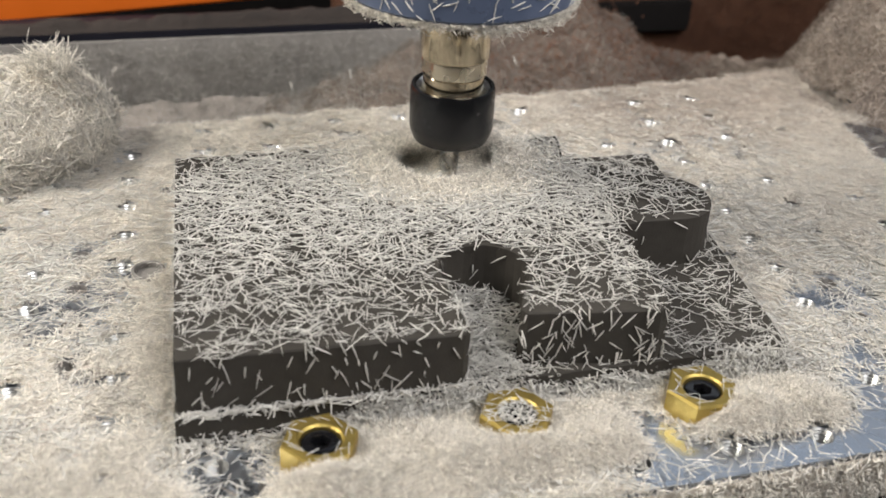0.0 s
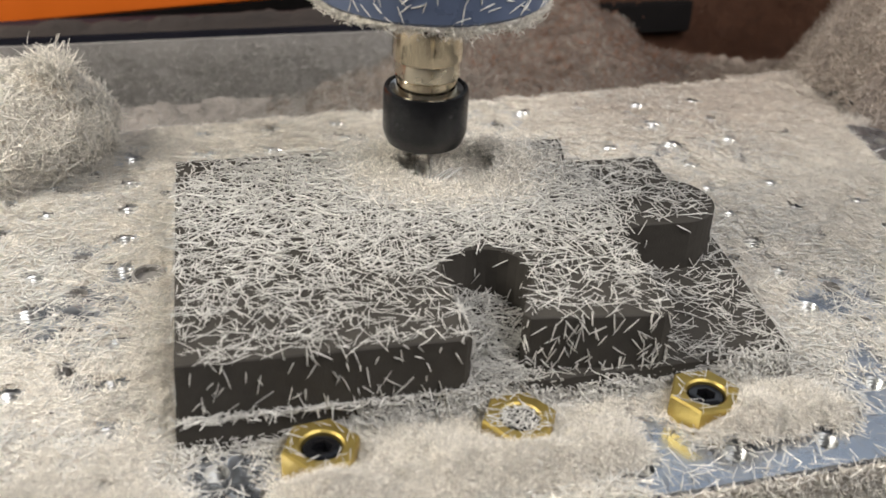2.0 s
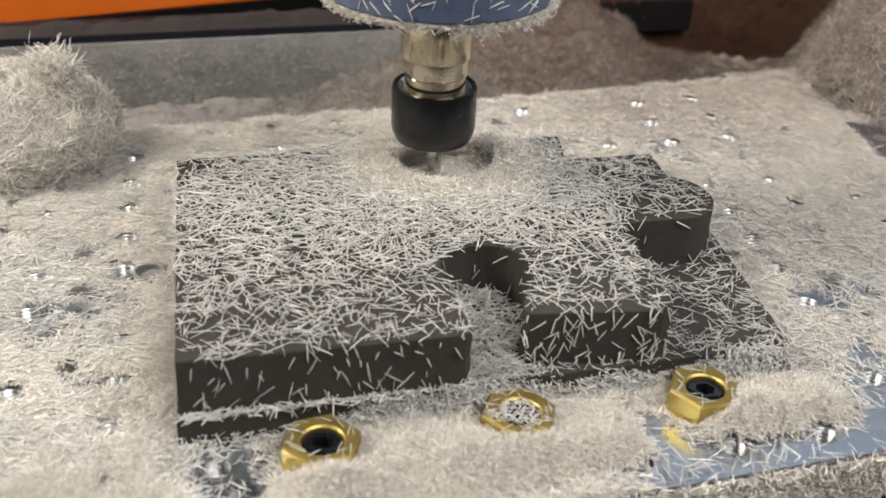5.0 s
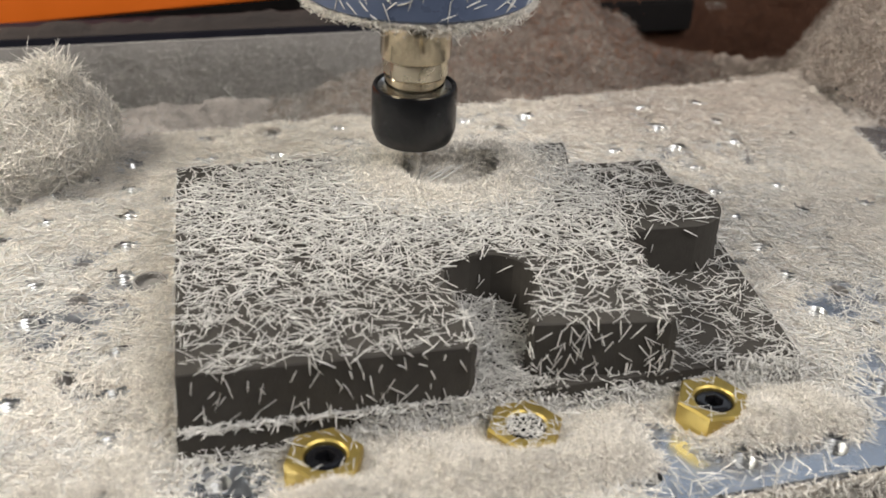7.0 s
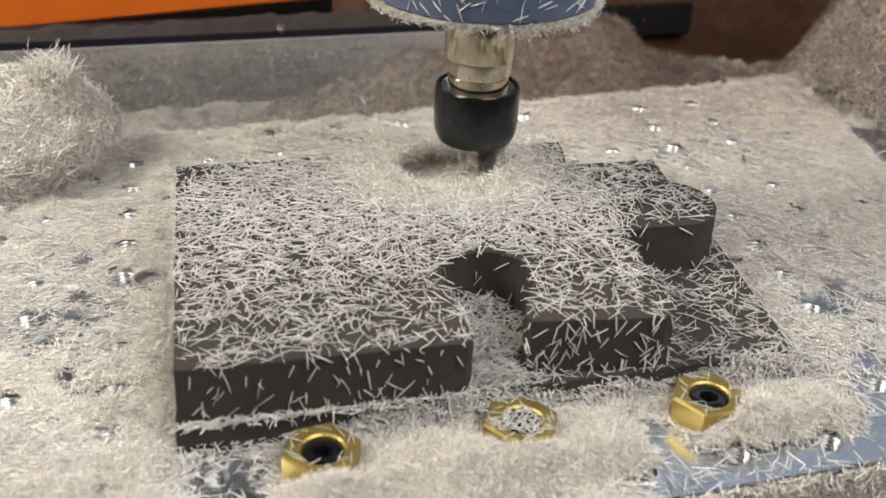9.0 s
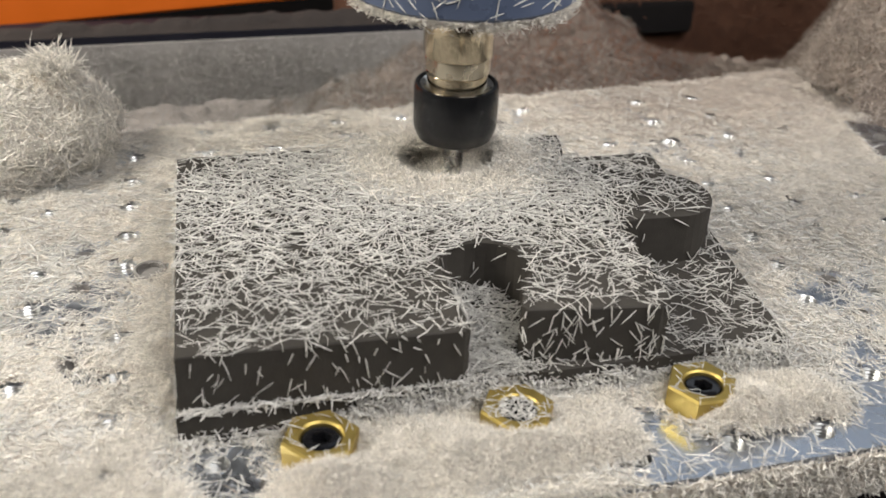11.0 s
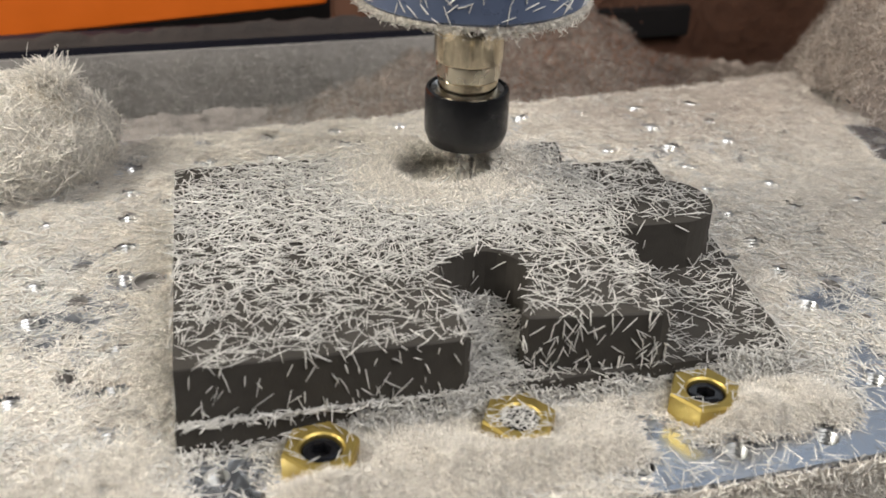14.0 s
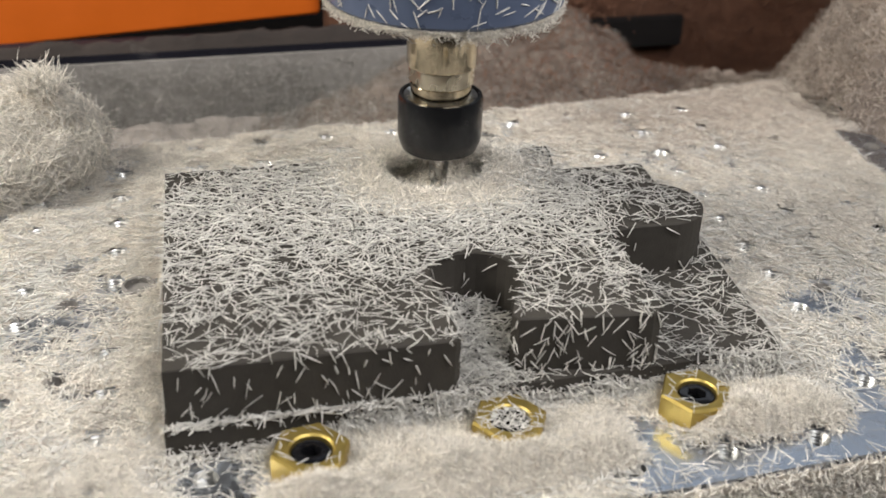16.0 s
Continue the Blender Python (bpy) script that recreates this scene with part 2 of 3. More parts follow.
def tooling_plate():
    ob = tagged(new("tooling_plate"), "polished aluminium tooling plate with a grid of threaded holes", "tooling plate")
    bm = bmesh.new()
    holes, half = [], PX / 4
    for i in range(-8, 26):
        x = -31 + PX / 2 * i
        for j in range(-4, 13):
            y = hole_row(x, i % 2) + PY * j
            lo, hi = y - PY / 2, y + PY / 2
            clamp_y = lambda ex, ey: min(max(ey, FRONT(ex)), BACK(ex))
            if hi < FRONT(x + half) or lo > BACK(x - half):
                continue
            if i % 2 and y < 3 and x > 20 or y - HOLE < FRONT(x + half) + 0.6 or y + HOLE > BACK(x - half) - 0.6:
                bm.faces.new([bm.verts.new((ex, clamp_y(ex, ey), 0)) for ex, ey in ((x - half, lo), (x + half, lo), (x + half, hi), (x - half, hi))])
                continue
            holes.append((x, y, i % 2))
            ring, edge = [], []
            for k in range(16):
                c, s = math.cos(2 * math.pi * k / 16), math.sin(2 * math.pi * k / 16)
                m = max(abs(c), abs(s))
                ring.append(bm.verts.new((x + HOLE * c, y + HOLE * s, 0)))
                edge.append(bm.verts.new((x + c / m * half, clamp_y(x + c / m * half, y + s / m * PY / 2), 0)))
            for k in range(16):
                n = (k + 1) % 16
                bm.faces.new((ring[k], ring[n], edge[n], edge[k]))
    bmesh.ops.remove_doubles(bm, verts=bm.verts, dist=0.02)
    part("top_skin", finish("top_skin", bm, PLATE), ob)
    x0, x1 = -31 - 8.5 * PX / 2, -31 + 25.5 * PX / 2
    bm = bmesh.new()
    rows = []
    for z in (-0.02, -10.5):
        rows.append([bm.verts.new(v) for v in ((x0, FRONT(x0), z), (x1, FRONT(x1), z), (x1, BACK(x1), z), (x0, BACK(x0), z))])
    for k in range(4):
        bm.faces.new((rows[0][k], rows[0][(k + 1) % 4], rows[1][(k + 1) % 4], rows[1][k]))
    bm.faces.new(rows[1])
    part("core", finish("core", bm, PLATE), ob)
    for x, y in BUSHES:
        bush = part("bushing", lathe("bushing", [(2.9, 0.1), (2.9, 1.3), (3.1, 1.5), (3.5, 1.5), (3.7, 1.2), (3.7, 0.0)], DUST, segs=32, closed=False), ob, "dusty bushing sunk in swarf")
        bush.location = (x * MM, y * MM, 0)
        part("bore", lathe("bore", [(3.2, 0.06), (3.2, 0.14)], DUST, segs=32), bush)
    me = lathe("threaded_hole", [(HOLE + 0.05 - 0.32 * (k % 2), 0.1 - 0.4 * k) for k in range(24)], THREAD, segs=20, closed=False)
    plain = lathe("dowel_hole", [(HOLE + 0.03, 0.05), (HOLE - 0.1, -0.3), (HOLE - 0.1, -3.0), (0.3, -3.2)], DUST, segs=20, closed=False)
    for x, y, odd in holes:
        if FRONT(x) + 3 < y < BACK(x) - 3 and not (6 < x < 115 and 10 < y < 84):
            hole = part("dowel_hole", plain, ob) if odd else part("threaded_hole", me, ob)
            hole.location = (x * MM, y * MM, 0)
    return ob


def prism(name, outline, z0, z1, mat, hole=None, deep=0.0, chamfer=0.3):
    """An upright block on an outline, its upper edge chamfered, with an optional pocket from the top."""
    pts = np.array(outline)
    away = np.roll(pts, -1, 0) - np.roll(pts, 1, 0)
    away /= np.linalg.norm(away, axis=1, keepdims=True)
    inner = pts + np.stack([-away[:, 1], away[:, 0]], 1) * chamfer
    bm = bmesh.new()
    loops = [[bm.verts.new((x, y, z)) for x, y in p] for p, z in ((pts, z0), (pts, z1 - chamfer), (inner, z1))]
    n = len(pts)
    for a, b in zip(loops, loops[1:]):
        for k in range(n):
            bm.faces.new((a[k], a[(k + 1) % n], b[(k + 1) % n], b[k]))
    bm.faces.new(loops[0])
    rim = [bm.edges.get((loops[2][k], loops[2][(k + 1) % n])) for k in range(n)]
    if hole:
        m = len(hole)
        up = [bm.verts.new((x, y, z1)) for x, y in hole]
        low = [bm.verts.new((x, y, z1 - deep)) for x, y in hole]
        for k in range(m):
            bm.faces.new((up[k], up[(k + 1) % m], low[(k + 1) % m], low[k]))
        bm.faces.new(low)
        rim += [bm.edges.get((up[k], up[(k + 1) % m])) for k in range(m)]
    bmesh.ops.triangle_fill(bm, use_beauty=True, edges=rim)
    return finish(name, bm, mat)


def workpiece():
    ob = tagged(new("workpiece"), "dark grey composite block with milled notch, rounded arm and pocket", "workpiece")
    part("slab", prism("slab", SLAB, 0.0, LEDGE, BLOCK), ob)
    part("raised_profile", prism("raised_profile", OUTLINE, LEDGE - 0.01, TOP, BLOCK, POCKET, 7.0), ob)
    return ob


def clamp(x, y, turn, z=5.9):
    """An eccentric hexagonal brass clamp with a black socket screw."""
    ob = tagged(new("hex_clamp"), "brass hexagonal cam clamp half buried in slivers", "clamp", "brass clamps along the block")
    bm = bmesh.new()
    rings = []
    for r, h in ((7.1, 0), (7.1, z - 0.5), (6.75, z), (4.1, z), (3.75, z - 0.35), (3.7, 0.3)):
        n = 6 if r > 5 else 24
        rings.append([bm.verts.new((r * math.cos(2 * math.pi * k / n), r * math.sin(2 * math.pi * k / n) + (0.5 if n == 6 else 0), h)) for k in range(n)])
    for a, b in ((0, 1), (1, 2), (3, 4), (4, 5)):
        n = len(rings[a])
        for k in range(n):
            bm.faces.new((rings[a][k], rings[a][(k + 1) % n], rings[b][(k + 1) % n], rings[b][k]))
    edges = [bm.edges.get((rings[i][k], rings[i][(k + 1) % len(rings[i])])) for i in (2, 3) for k in range(len(rings[i]))]
    bmesh.ops.triangle_fill(bm, use_beauty=True, edges=edges)
    part("hex_body", finish("hex_body", bm, BRASS), ob)
    bm = bmesh.new()
    rings = [[bm.verts.new((r * math.cos(2 * math.pi * k / n), r * math.sin(2 * math.pi * k / n), h)) for k in range(n)]
             for r, h, n in ((3.55, 0.2, 32), (3.55, z - 1.1, 32), (3.3, z - 0.6, 32), (2.75, z - 0.35, 32), (1.95, z - 0.4, 6), (1.75, z - 0.7, 6), (1.75, z - 3.0, 6))]
    for a, b in ((0, 1), (1, 2), (2, 3), (4, 5), (5, 6)):
        n = len(rings[a])
        for k in range(n):
            bm.faces.new((rings[a][k], rings[a][(k + 1) % n], rings[b][(k + 1) % n], rings[b][k]))
    bm.faces.new(rings[6])
    bmesh.ops.triangle_fill(bm, use_beauty=True, edges=[bm.edges.get((rings[i][k], rings[i][(k + 1) % len(rings[i])])) for i in (3, 4) for k in range(len(rings[i]))])
    part("cap_screw", finish("cap_screw", bm, SCREW, True), ob, "black socket cap screw")
    ob.matrix_basis = pose(x * MM, y * MM, 0, 0, 0, turn)
    return ob


def spindle():
    """The milling spindle; it slides along x."""
    ob = tagged(new("spindle"), "blue-grey spindle with a steel shaft, black collet nut and end mill", "spindle")
    housing = part("housing", lathe("housing", [(9.0, 61.5), (24.6, 61.5), (25.4, 62.3), (25.4, 150)], HOUSING, segs=96), ob, "blue-grey spindle housing with clinging slivers")
    part("shaft", lathe("shaft", [(6.3, 33), (6.3, 46.2), (7.5, 46.3), (7.75, 46.7), (7.75, 55.5), (7.2, 56.0), (7.2, 61.6)], STEEL, segs=64), ob, "ground steel shaft")
    part("lower_collar", lathe("lower_collar", [(6.4, 38), (6.8, 38.1), (6.8, 42.1), (6.6, 42.35), (6.3, 42.4)], STEEL, segs=64), ob)
    flatted = part("flatted_collar", lathe("flatted_collar", [(6.3, 42.45), (7.15, 42.5), (7.2, 42.6), (7.2, 46.05), (7.1, 46.1), (6.3, 46.15)], COLLAR, segs=72, flats=6.5), ob, "pale collar with wrench flats")
    flatted.rotation_euler = (0, 0, radians(12))
    nut = part("collet_nut", lathe("collet_nut", [(2.4, 26.6), (7.6, 26.4), (8.5, 26.9), (9.2, 28.6), (9.5, 30.0), (9.5, 38.6), (9.2, 39.5), (8.6, 39.6), (8.2, 39.2), (8.1, 38.2), (6.7, 36.5)], NUT, segs=72), ob, "black collet nut")
    part("nut_ring", lathe("nut_ring", [(6.6, 38.3), (6.9, 38.6), (8.2, 39.2), (8.3, 38.6)], RING, segs=64, closed=False), nut, "bright ring inside the nut")
    bm = bmesh.new()
    rings = []
    for i in range(34):
        z = 27 - i * 0.5
        cut = z < 21
        ring = []
        for k in range(24):
            a = 2 * math.pi * k / 24
            r = 2.15 - (0.75 * max(0, math.cos(2 * (a - z * 0.35))) ** 2 if cut else 0)
            ring.append(bm.verts.new((r * math.cos(a), r * math.sin(a), z)))
        rings.append(ring)
    for a, b in zip(rings, rings[1:]):
        for k in range(24):
            bm.faces.new((a[k], a[(k + 1) % 24], b[(k + 1) % 24], b[k]))
    bm.faces.new(rings[-1])
    part("end_mill", finish("end_mill", bm, CARBIDE, True), ob, "carbide end mill")
    n = 13000
    a = rng.uniform(0, 2 * math.pi, n)
    r = 25.3 - np.abs(rng.normal(0, 3.2, n))
    z = 61.7 - np.abs(rng.normal(0, 1.1, n)) * np.clip((r - 12) / 12, 0.2, 1) * (0.5 + smooth_noise(a * 14, r * 0.3, 3, 61))
    d = lying(n, 28)
    part("swarf_fringe", slivers("swarf_fringe", np.stack([r * np.cos(a), r * np.sin(a), z], 1), d, rng.uniform(0.7, 2.6, n), rng.uniform(0.09, 0.20, n), FLUFF), housing, "cream slivers hanging from the housing rim", "stuff")
    n = 170
    a, z = rng.uniform(math.pi, 2 * math.pi, n), rng.uniform(62.5, 78, n)
    t = rng.uniform(-1, 1, n)
    d = np.stack([-np.sin(a) * t, np.cos(a) * t, rng.uniform(-1, 1, n)], 1)
    part("stuck_swarf", slivers("stuck_swarf", np.stack([25.5 * np.cos(a), 25.5 * np.sin(a), z], 1), d, rng.uniform(1.2, 4.5, n), rng.uniform(0.2, 0.4, n), SLIVER, 0.02), housing, "white slivers stuck on the housing", "stuff")
    ob.location = (AXIS[0] * MM, AXIS[1] * MM, 0)
    return ob


# ---- swarf ----
def depth(x, y):
    """How deep the swarf lies on the plate."""
    h = 1.5 + 1.1 * (smooth_noise(x, y, 22, 1) - 0.5) + 0.7 * (smooth_noise(x, y, 7, 2) - 0.5)
    h = h + 3.0 * hump(x, y, 44, -11, 12, 9) + 2.4 * hump(x, y, 78, -12, 13, 8) + 3.6 * hump(x, y, 114, -5, 13, 8) + 2.2 * hump(x, y, 60, -14, 20, 6)
    h = h + 1.3 * hump(x, y, -3, 40, 6, 60) + 1.2 * hump(x, y, 124, 25, 4, 12) + 0.8 * hump(x, y, 170, 140, 45, 25) + 1.5 * hump(x, y, 190, 90, 25, 40)
    h = h + 3.2 * hump(x, y, 25, -18, 9, 4) + 0.8 * hump(x, y, 61, -16, 10, 3.5) + 3.0 * hump(x, y, 103, -9, 6, 4) + 1.5 * hump(x, y, -25, -12, 22, 10)
    h = h - 5.0 * hump(x, y, 87, -9, 5, 6) - 2.6 * hump(x, y, 108, -18, 30, 2.6) + 3.0 * hump(x, y, 102, -10, 7, 4) - 2.4 * hump(x, y, 102, -15, 18, 4) - 1.7 * hump(x, y, 147, 34, 17, 13) - 1.3 * hump(x, y, 138, 8, 9, 8) - 0.5 * hump(x, y, -22, 18, 8, 10)
    h = h - 0.35 * hump(x, y, -24, 45, 10, 14) - 3.5 * hump(x, y, 8, -6, 9, 5) - 2.6 * hump(x, y, 9, -13, 6, 6) - 0.4 * hump(x, y, 130, 60, 8, 14) - 0.3 * hump(x, y, 130, 115, 16, 10) - 2.2 * hump(x, y, 134, -14, 14, 4)
    h = h + 2.5 * hump(x, y, 24, -16, 6, 3.5) + 1.4 * hump(x, y, 60, -14.5, 7, 3) - 1.3 * hump(x, y, 140, 102, 24, 20) * (smooth_noise(x, y, 3.0, 77) > 0.62) - 3.2 * hump(x, y, 112, -19, 34, 4.5) - 1.8 * hump(x, y, 133, -6, 7, 10) + 2.5 * hump(x, y, 208, 135, 20, 30) + 1.2 * (smooth_noise(x, y, 3.2, 19) - 0.5)
    h = h - 0.25 * hump(x, y, -26, 36, 22, 30) + 0.5 * hump(x, y, 158, 68, 26, 24) + 0.9 * (smooth_noise(x, y, 4.5, 9) - 0.5)
    return h


def hole_gap(x, y):
    """Distance to the nearest threaded hole, as the swarf leaves it open, choked or filled."""
    gap = np.full(np.shape(x), 99.0)
    for odd in (0, 1):
        i = np.round((x + 31) / PX - 0.5 * odd)
        hx = -31 + PX * (i + 0.5 * odd)
        j = np.round((y - hole_row(hx, odd)) / PY)
        hy = hole_row(hx, odd) + PY * j
        chance = np.abs(np.sin(i * 12.99 + j * 78.23 + odd * 4.1) * 43758.5) % 1
        choke = np.where((chance < (0.75 if odd else 0.2)) | (odd > 0) & (hy < 3) & (hx > 20), 4.0, 0.7 * (chance - 0.15))
        turn = np.arctan2(y - hy, x - hx)
        gap = np.minimum(gap, np.hypot(x - hx, y - hy) + choke + 0.5 * np.sin(2 * turn + chance * 9))
    gap = gap + np.where(depth(x, y) > 2.5, 4.0, 0.0)
    for bx, by in BUSHES:
        gap = np.minimum(gap, np.hypot(x - bx, y - by) - 1.2)
    return gap


def height_sheet(name, x0, x1, y0, y1, step, fn, keep, mat):
    xs, ys = np.arange(x0, x1, step), np.arange(y0, y1, step)
    gx, gy = np.meshgrid(xs, ys)
    gz = fn(gx, gy)
    ok = keep(gx, gy, gz)
    idx = np.arange(gx.size).reshape(gx.shape)
    cell = ok[:-1, :-1] & ok[1:, :-1] & ok[:-1, 1:] & ok[1:, 1:]
    quads = np.stack([idx[:-1, :-1][cell], idx[:-1, 1:][cell], idx[1:, 1:][cell], idx[1:, :-1][cell]], 1)
    used = np.unique(quads)
    back = np.zeros(gx.size, int)
    back[used] = np.arange(len(used))
    verts = np.stack([gx.ravel(), gy.ravel(), gz.ravel()], 1)[used]
    return mesh_np(name, verts, back[quads], mat, True)


def bumps(x, y):
    return 0.4 * smooth_noise(x, y, 2.2, 5) + 0.15 * smooth_noise(x, y, 1.0, 6)


def plate_swarf():
    spare = lambda x, y: inside(SLAB, x.ravel(), y.ravel()).reshape(x.shape)
    fn = lambda x, y: (depth(x, y) - 0.9) * np.clip((hole_gap(x, y) - 1.6) / 2.4, 0, 1) + bumps(x, y) - 0.2
    ok = lambda x, y, z: (z > 0.12) & ~spare(x, y) & (y > FRONT(x)) & (y < BACK(x)) & (x < np.where(y < 113, 191, 196)) & (hole_gap(x, y) > 2.5)
    mat = tagged(new("swarf_mat", height_sheet("swarf_mat", -90, 200, -33, 160, 0.8, fn, ok, MAT)), "matted cream swarf lying on the tooling plate", "swarf", kind="stuff")
    n = 330000
    x, y = rng.uniform(-75, 200, n), rng.uniform(-32, 160, n)
    h = depth(x, y)
    gap = hole_gap(x, y)
    keep = ~((x > 191) & (y < 113)) & (y > FRONT(x) - 0.5) & (y < BACK(x) + 1) & ~inside(SLAB, x, y) & (rng.uniform(0, 1, n) < np.clip(0.04 + h * 0.5, 0.02, 1)) & (gap > 2.3 + 1.4 * rng.uniform(0, 1, n))
    for cx, cy in CLAMPS:
        keep &= np.hypot(x - cx, y - cy) > 6.6
    x, y, h, gap = x[keep], y[keep], h[keep], gap[keep]
    n = len(x)
    z = np.clip(h - 0.9, 0.1, 9) * np.clip((gap - 1.6) / 2.4, 0.1, 1) + rng.uniform(0.05, 0.9, n)
    fuzz = np.clip(h / 4, 0.25, 1.2)
    a = 8 * smooth_noise(x, y, 12, 71) + rng.normal(0, 1.3, n)
    d = np.stack([np.cos(a), np.sin(a), np.tan(np.radians(rng.normal(0, 18, n) * fuzz))], 1)
    p, length, width = np.stack([x, y, z], 1), rng.uniform(1.5, 4.8, n), rng.uniform(0.4, 1.1, n) * np.interp(y, (20, 85), (0.21, 0.13)) * np.interp(h, (1.8, 3.2), (1, 0.55))
    dirty = rng.uniform(0, 1, n) < np.clip(0.04 + 0.9 * np.clip((y - 92) / 45, 0, 1) * np.clip((x - 85) / 50, 0, 1), 0, 0.85)
    loose = tagged(new("loose_swarf", slivers("loose_swarf", p[~dirty], d[~dirty], length[~dirty], width[~dirty], FLUFF, 0)), "fine cream slivers scattered over the tooling plate", "swarf", kind="stuff")
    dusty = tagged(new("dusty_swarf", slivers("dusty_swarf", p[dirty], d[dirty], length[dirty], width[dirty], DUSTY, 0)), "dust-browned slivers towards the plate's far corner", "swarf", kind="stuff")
    xs, zs = np.meshgrid(np.arange(-80, 196, 0.8), np.arange(-10.6, 0.2, 0.7))
    ys = FRONT(xs) - 0.4 - 1.3 * bumps(xs, zs * 1.7) - 0.8 * smooth_noise(xs, zs, 6, 33)
    idx = np.arange(xs.size).reshape(xs.shape)
    quads = np.stack([idx[:-1, :-1].ravel(), idx[:-1, 1:].ravel(), idx[1:, 1:].ravel(), idx[1:, :-1].ravel()], 1)
    n = 46000
    x, y = rng.uniform(-62, 198, n), rng.uniform(-30, 150, n)
    h, gap = depth(x, y), hole_gap(x, y)
    keep = (y > FRONT(x)) & (y < BACK(x)) & ~inside(SLAB, x, y) & (gap > 2.4) & (rng.uniform(0, 1, n) < np.where(h < 2.2, 0.2 + 0.7 * (smooth_noise(x, y, 16, 41) > 0.4), 0.07) * np.clip(0.15 + h, 0.15, 1) * np.interp(y, (60, 110), (1, 0.25)))
    for cx, cy in CLAMPS:
        keep &= np.hypot(x - cx, y - cy) > 7.0
    x, y, h, gap = x[keep], y[keep], h[keep], gap[keep]
    n = len(x)
    z = np.clip(h - 0.9, 0.1, 9) * np.clip((gap - 1.6) / 2.4, 0.1, 1) + rng.uniform(0.4, 1.3, n)
    strewn = tagged(new("strewn_slivers", slivers("strewn_slivers", np.stack([x, y, z], 1), lying(n, 10), rng.uniform(2.2, 5.6, n), rng.uniform(0.15, 0.32, n), SLIVER, 0.04)), "longer pale slivers strewn on the matted swarf", "swarf", kind="stuff")
    n = 6000
    x = rng.uniform(-60, 74, n)
    y = FRONT(x) + rng.normal(0, 1.2, n)
    hang = tagged(new("overhang_swarf", slivers("overhang_swarf", np.stack([x, y, rng.uniform(-2, 2.0, n) + depth(x, y) * 0.3], 1), lying(n, 30), rng.uniform(1.2, 4.0, n), rng.uniform(0.08, 0.2, n), FLUFF, 0)), "cream fluff hanging over the plate's front edge", "swarf", kind="stuff")
    felt = tagged(new("edge_felt", mesh_np("edge_felt", np.stack([xs.ravel(), ys.ravel(), zs.ravel()], 1), quads, MAT, True)), "felted dust on the plate's front edge", "swarf", kind="stuff")
    n = 9000
    x = rng.uniform(-60, 190, n)
    y = np.array([FRONT(v) for v in x])
    z = rng.uniform(-10.5, 0.3, n)
    d = lying(n, 40)
    face = tagged(new("edge_swarf", slivers("edge_swarf", np.stack([x, y - rng.uniform(0.6, 2.2, n), z], 1), d, rng.uniform(1.0, 3.0, n), rng.uniform(0.14, 0.3, n), FLUFF)), "cream slivers clinging to the plate's front edge", "swarf", kind="stuff")
    n = 7000
    x = rng.uniform(-80, 198, n)
    y = np.array([BACK(v) for v in x]) + rng.normal(0, 1.6, n)
    z = depth(x, y) * 0.6 * rng.uniform(0, 1.2, n) - np.clip(y - BACK(x), 0, 5) * 1.2
    fringe = tagged(new("fringe_swarf", slivers("fringe_swarf", np.stack([x, y, z], 1), lying(n, 35), rng.uniform(1.2, 3.6, n), rng.uniform(0.13, 0.28, n), FLUFF, 0.1)), "cream slivers bristling at the plate's rear edge", "swarf", kind="stuff")
    n = 70000
    x, y = rng.uniform(-50, 152, n), rng.uniform(-30, 1, n)
    h = depth(x, y)
    keep = (h > 2.0) & ~inside(SLAB, x, y) & (y > FRONT(x)) & (hole_gap(x, y) > 2.2)
    for cx, cy in CLAMPS:
        keep &= np.hypot(x - cx, y - cy) > 6.4
    x, y, h = x[keep], y[keep], h[keep]
    n = len(x)
    z = np.clip(h - 0.9, 0.1, 9) * np.clip((hole_gap(x, y) - 1.6) / 2.4, 0.1, 1) + rng.uniform(0.0, 1.3, n)
    down = tagged(new("fine_fluff", slivers("fine_fluff", np.stack([x, y, z], 1), lying(n, 38), rng.uniform(1.2, 3.8, n), rng.uniform(0.05, 0.12, n), FLUFF, 0)), "soft cream fluff mounded round the clamps", "swarf", kind="stuff")
    return [mat, loose, dusty, face, fringe, down, felt, hang, strewn]


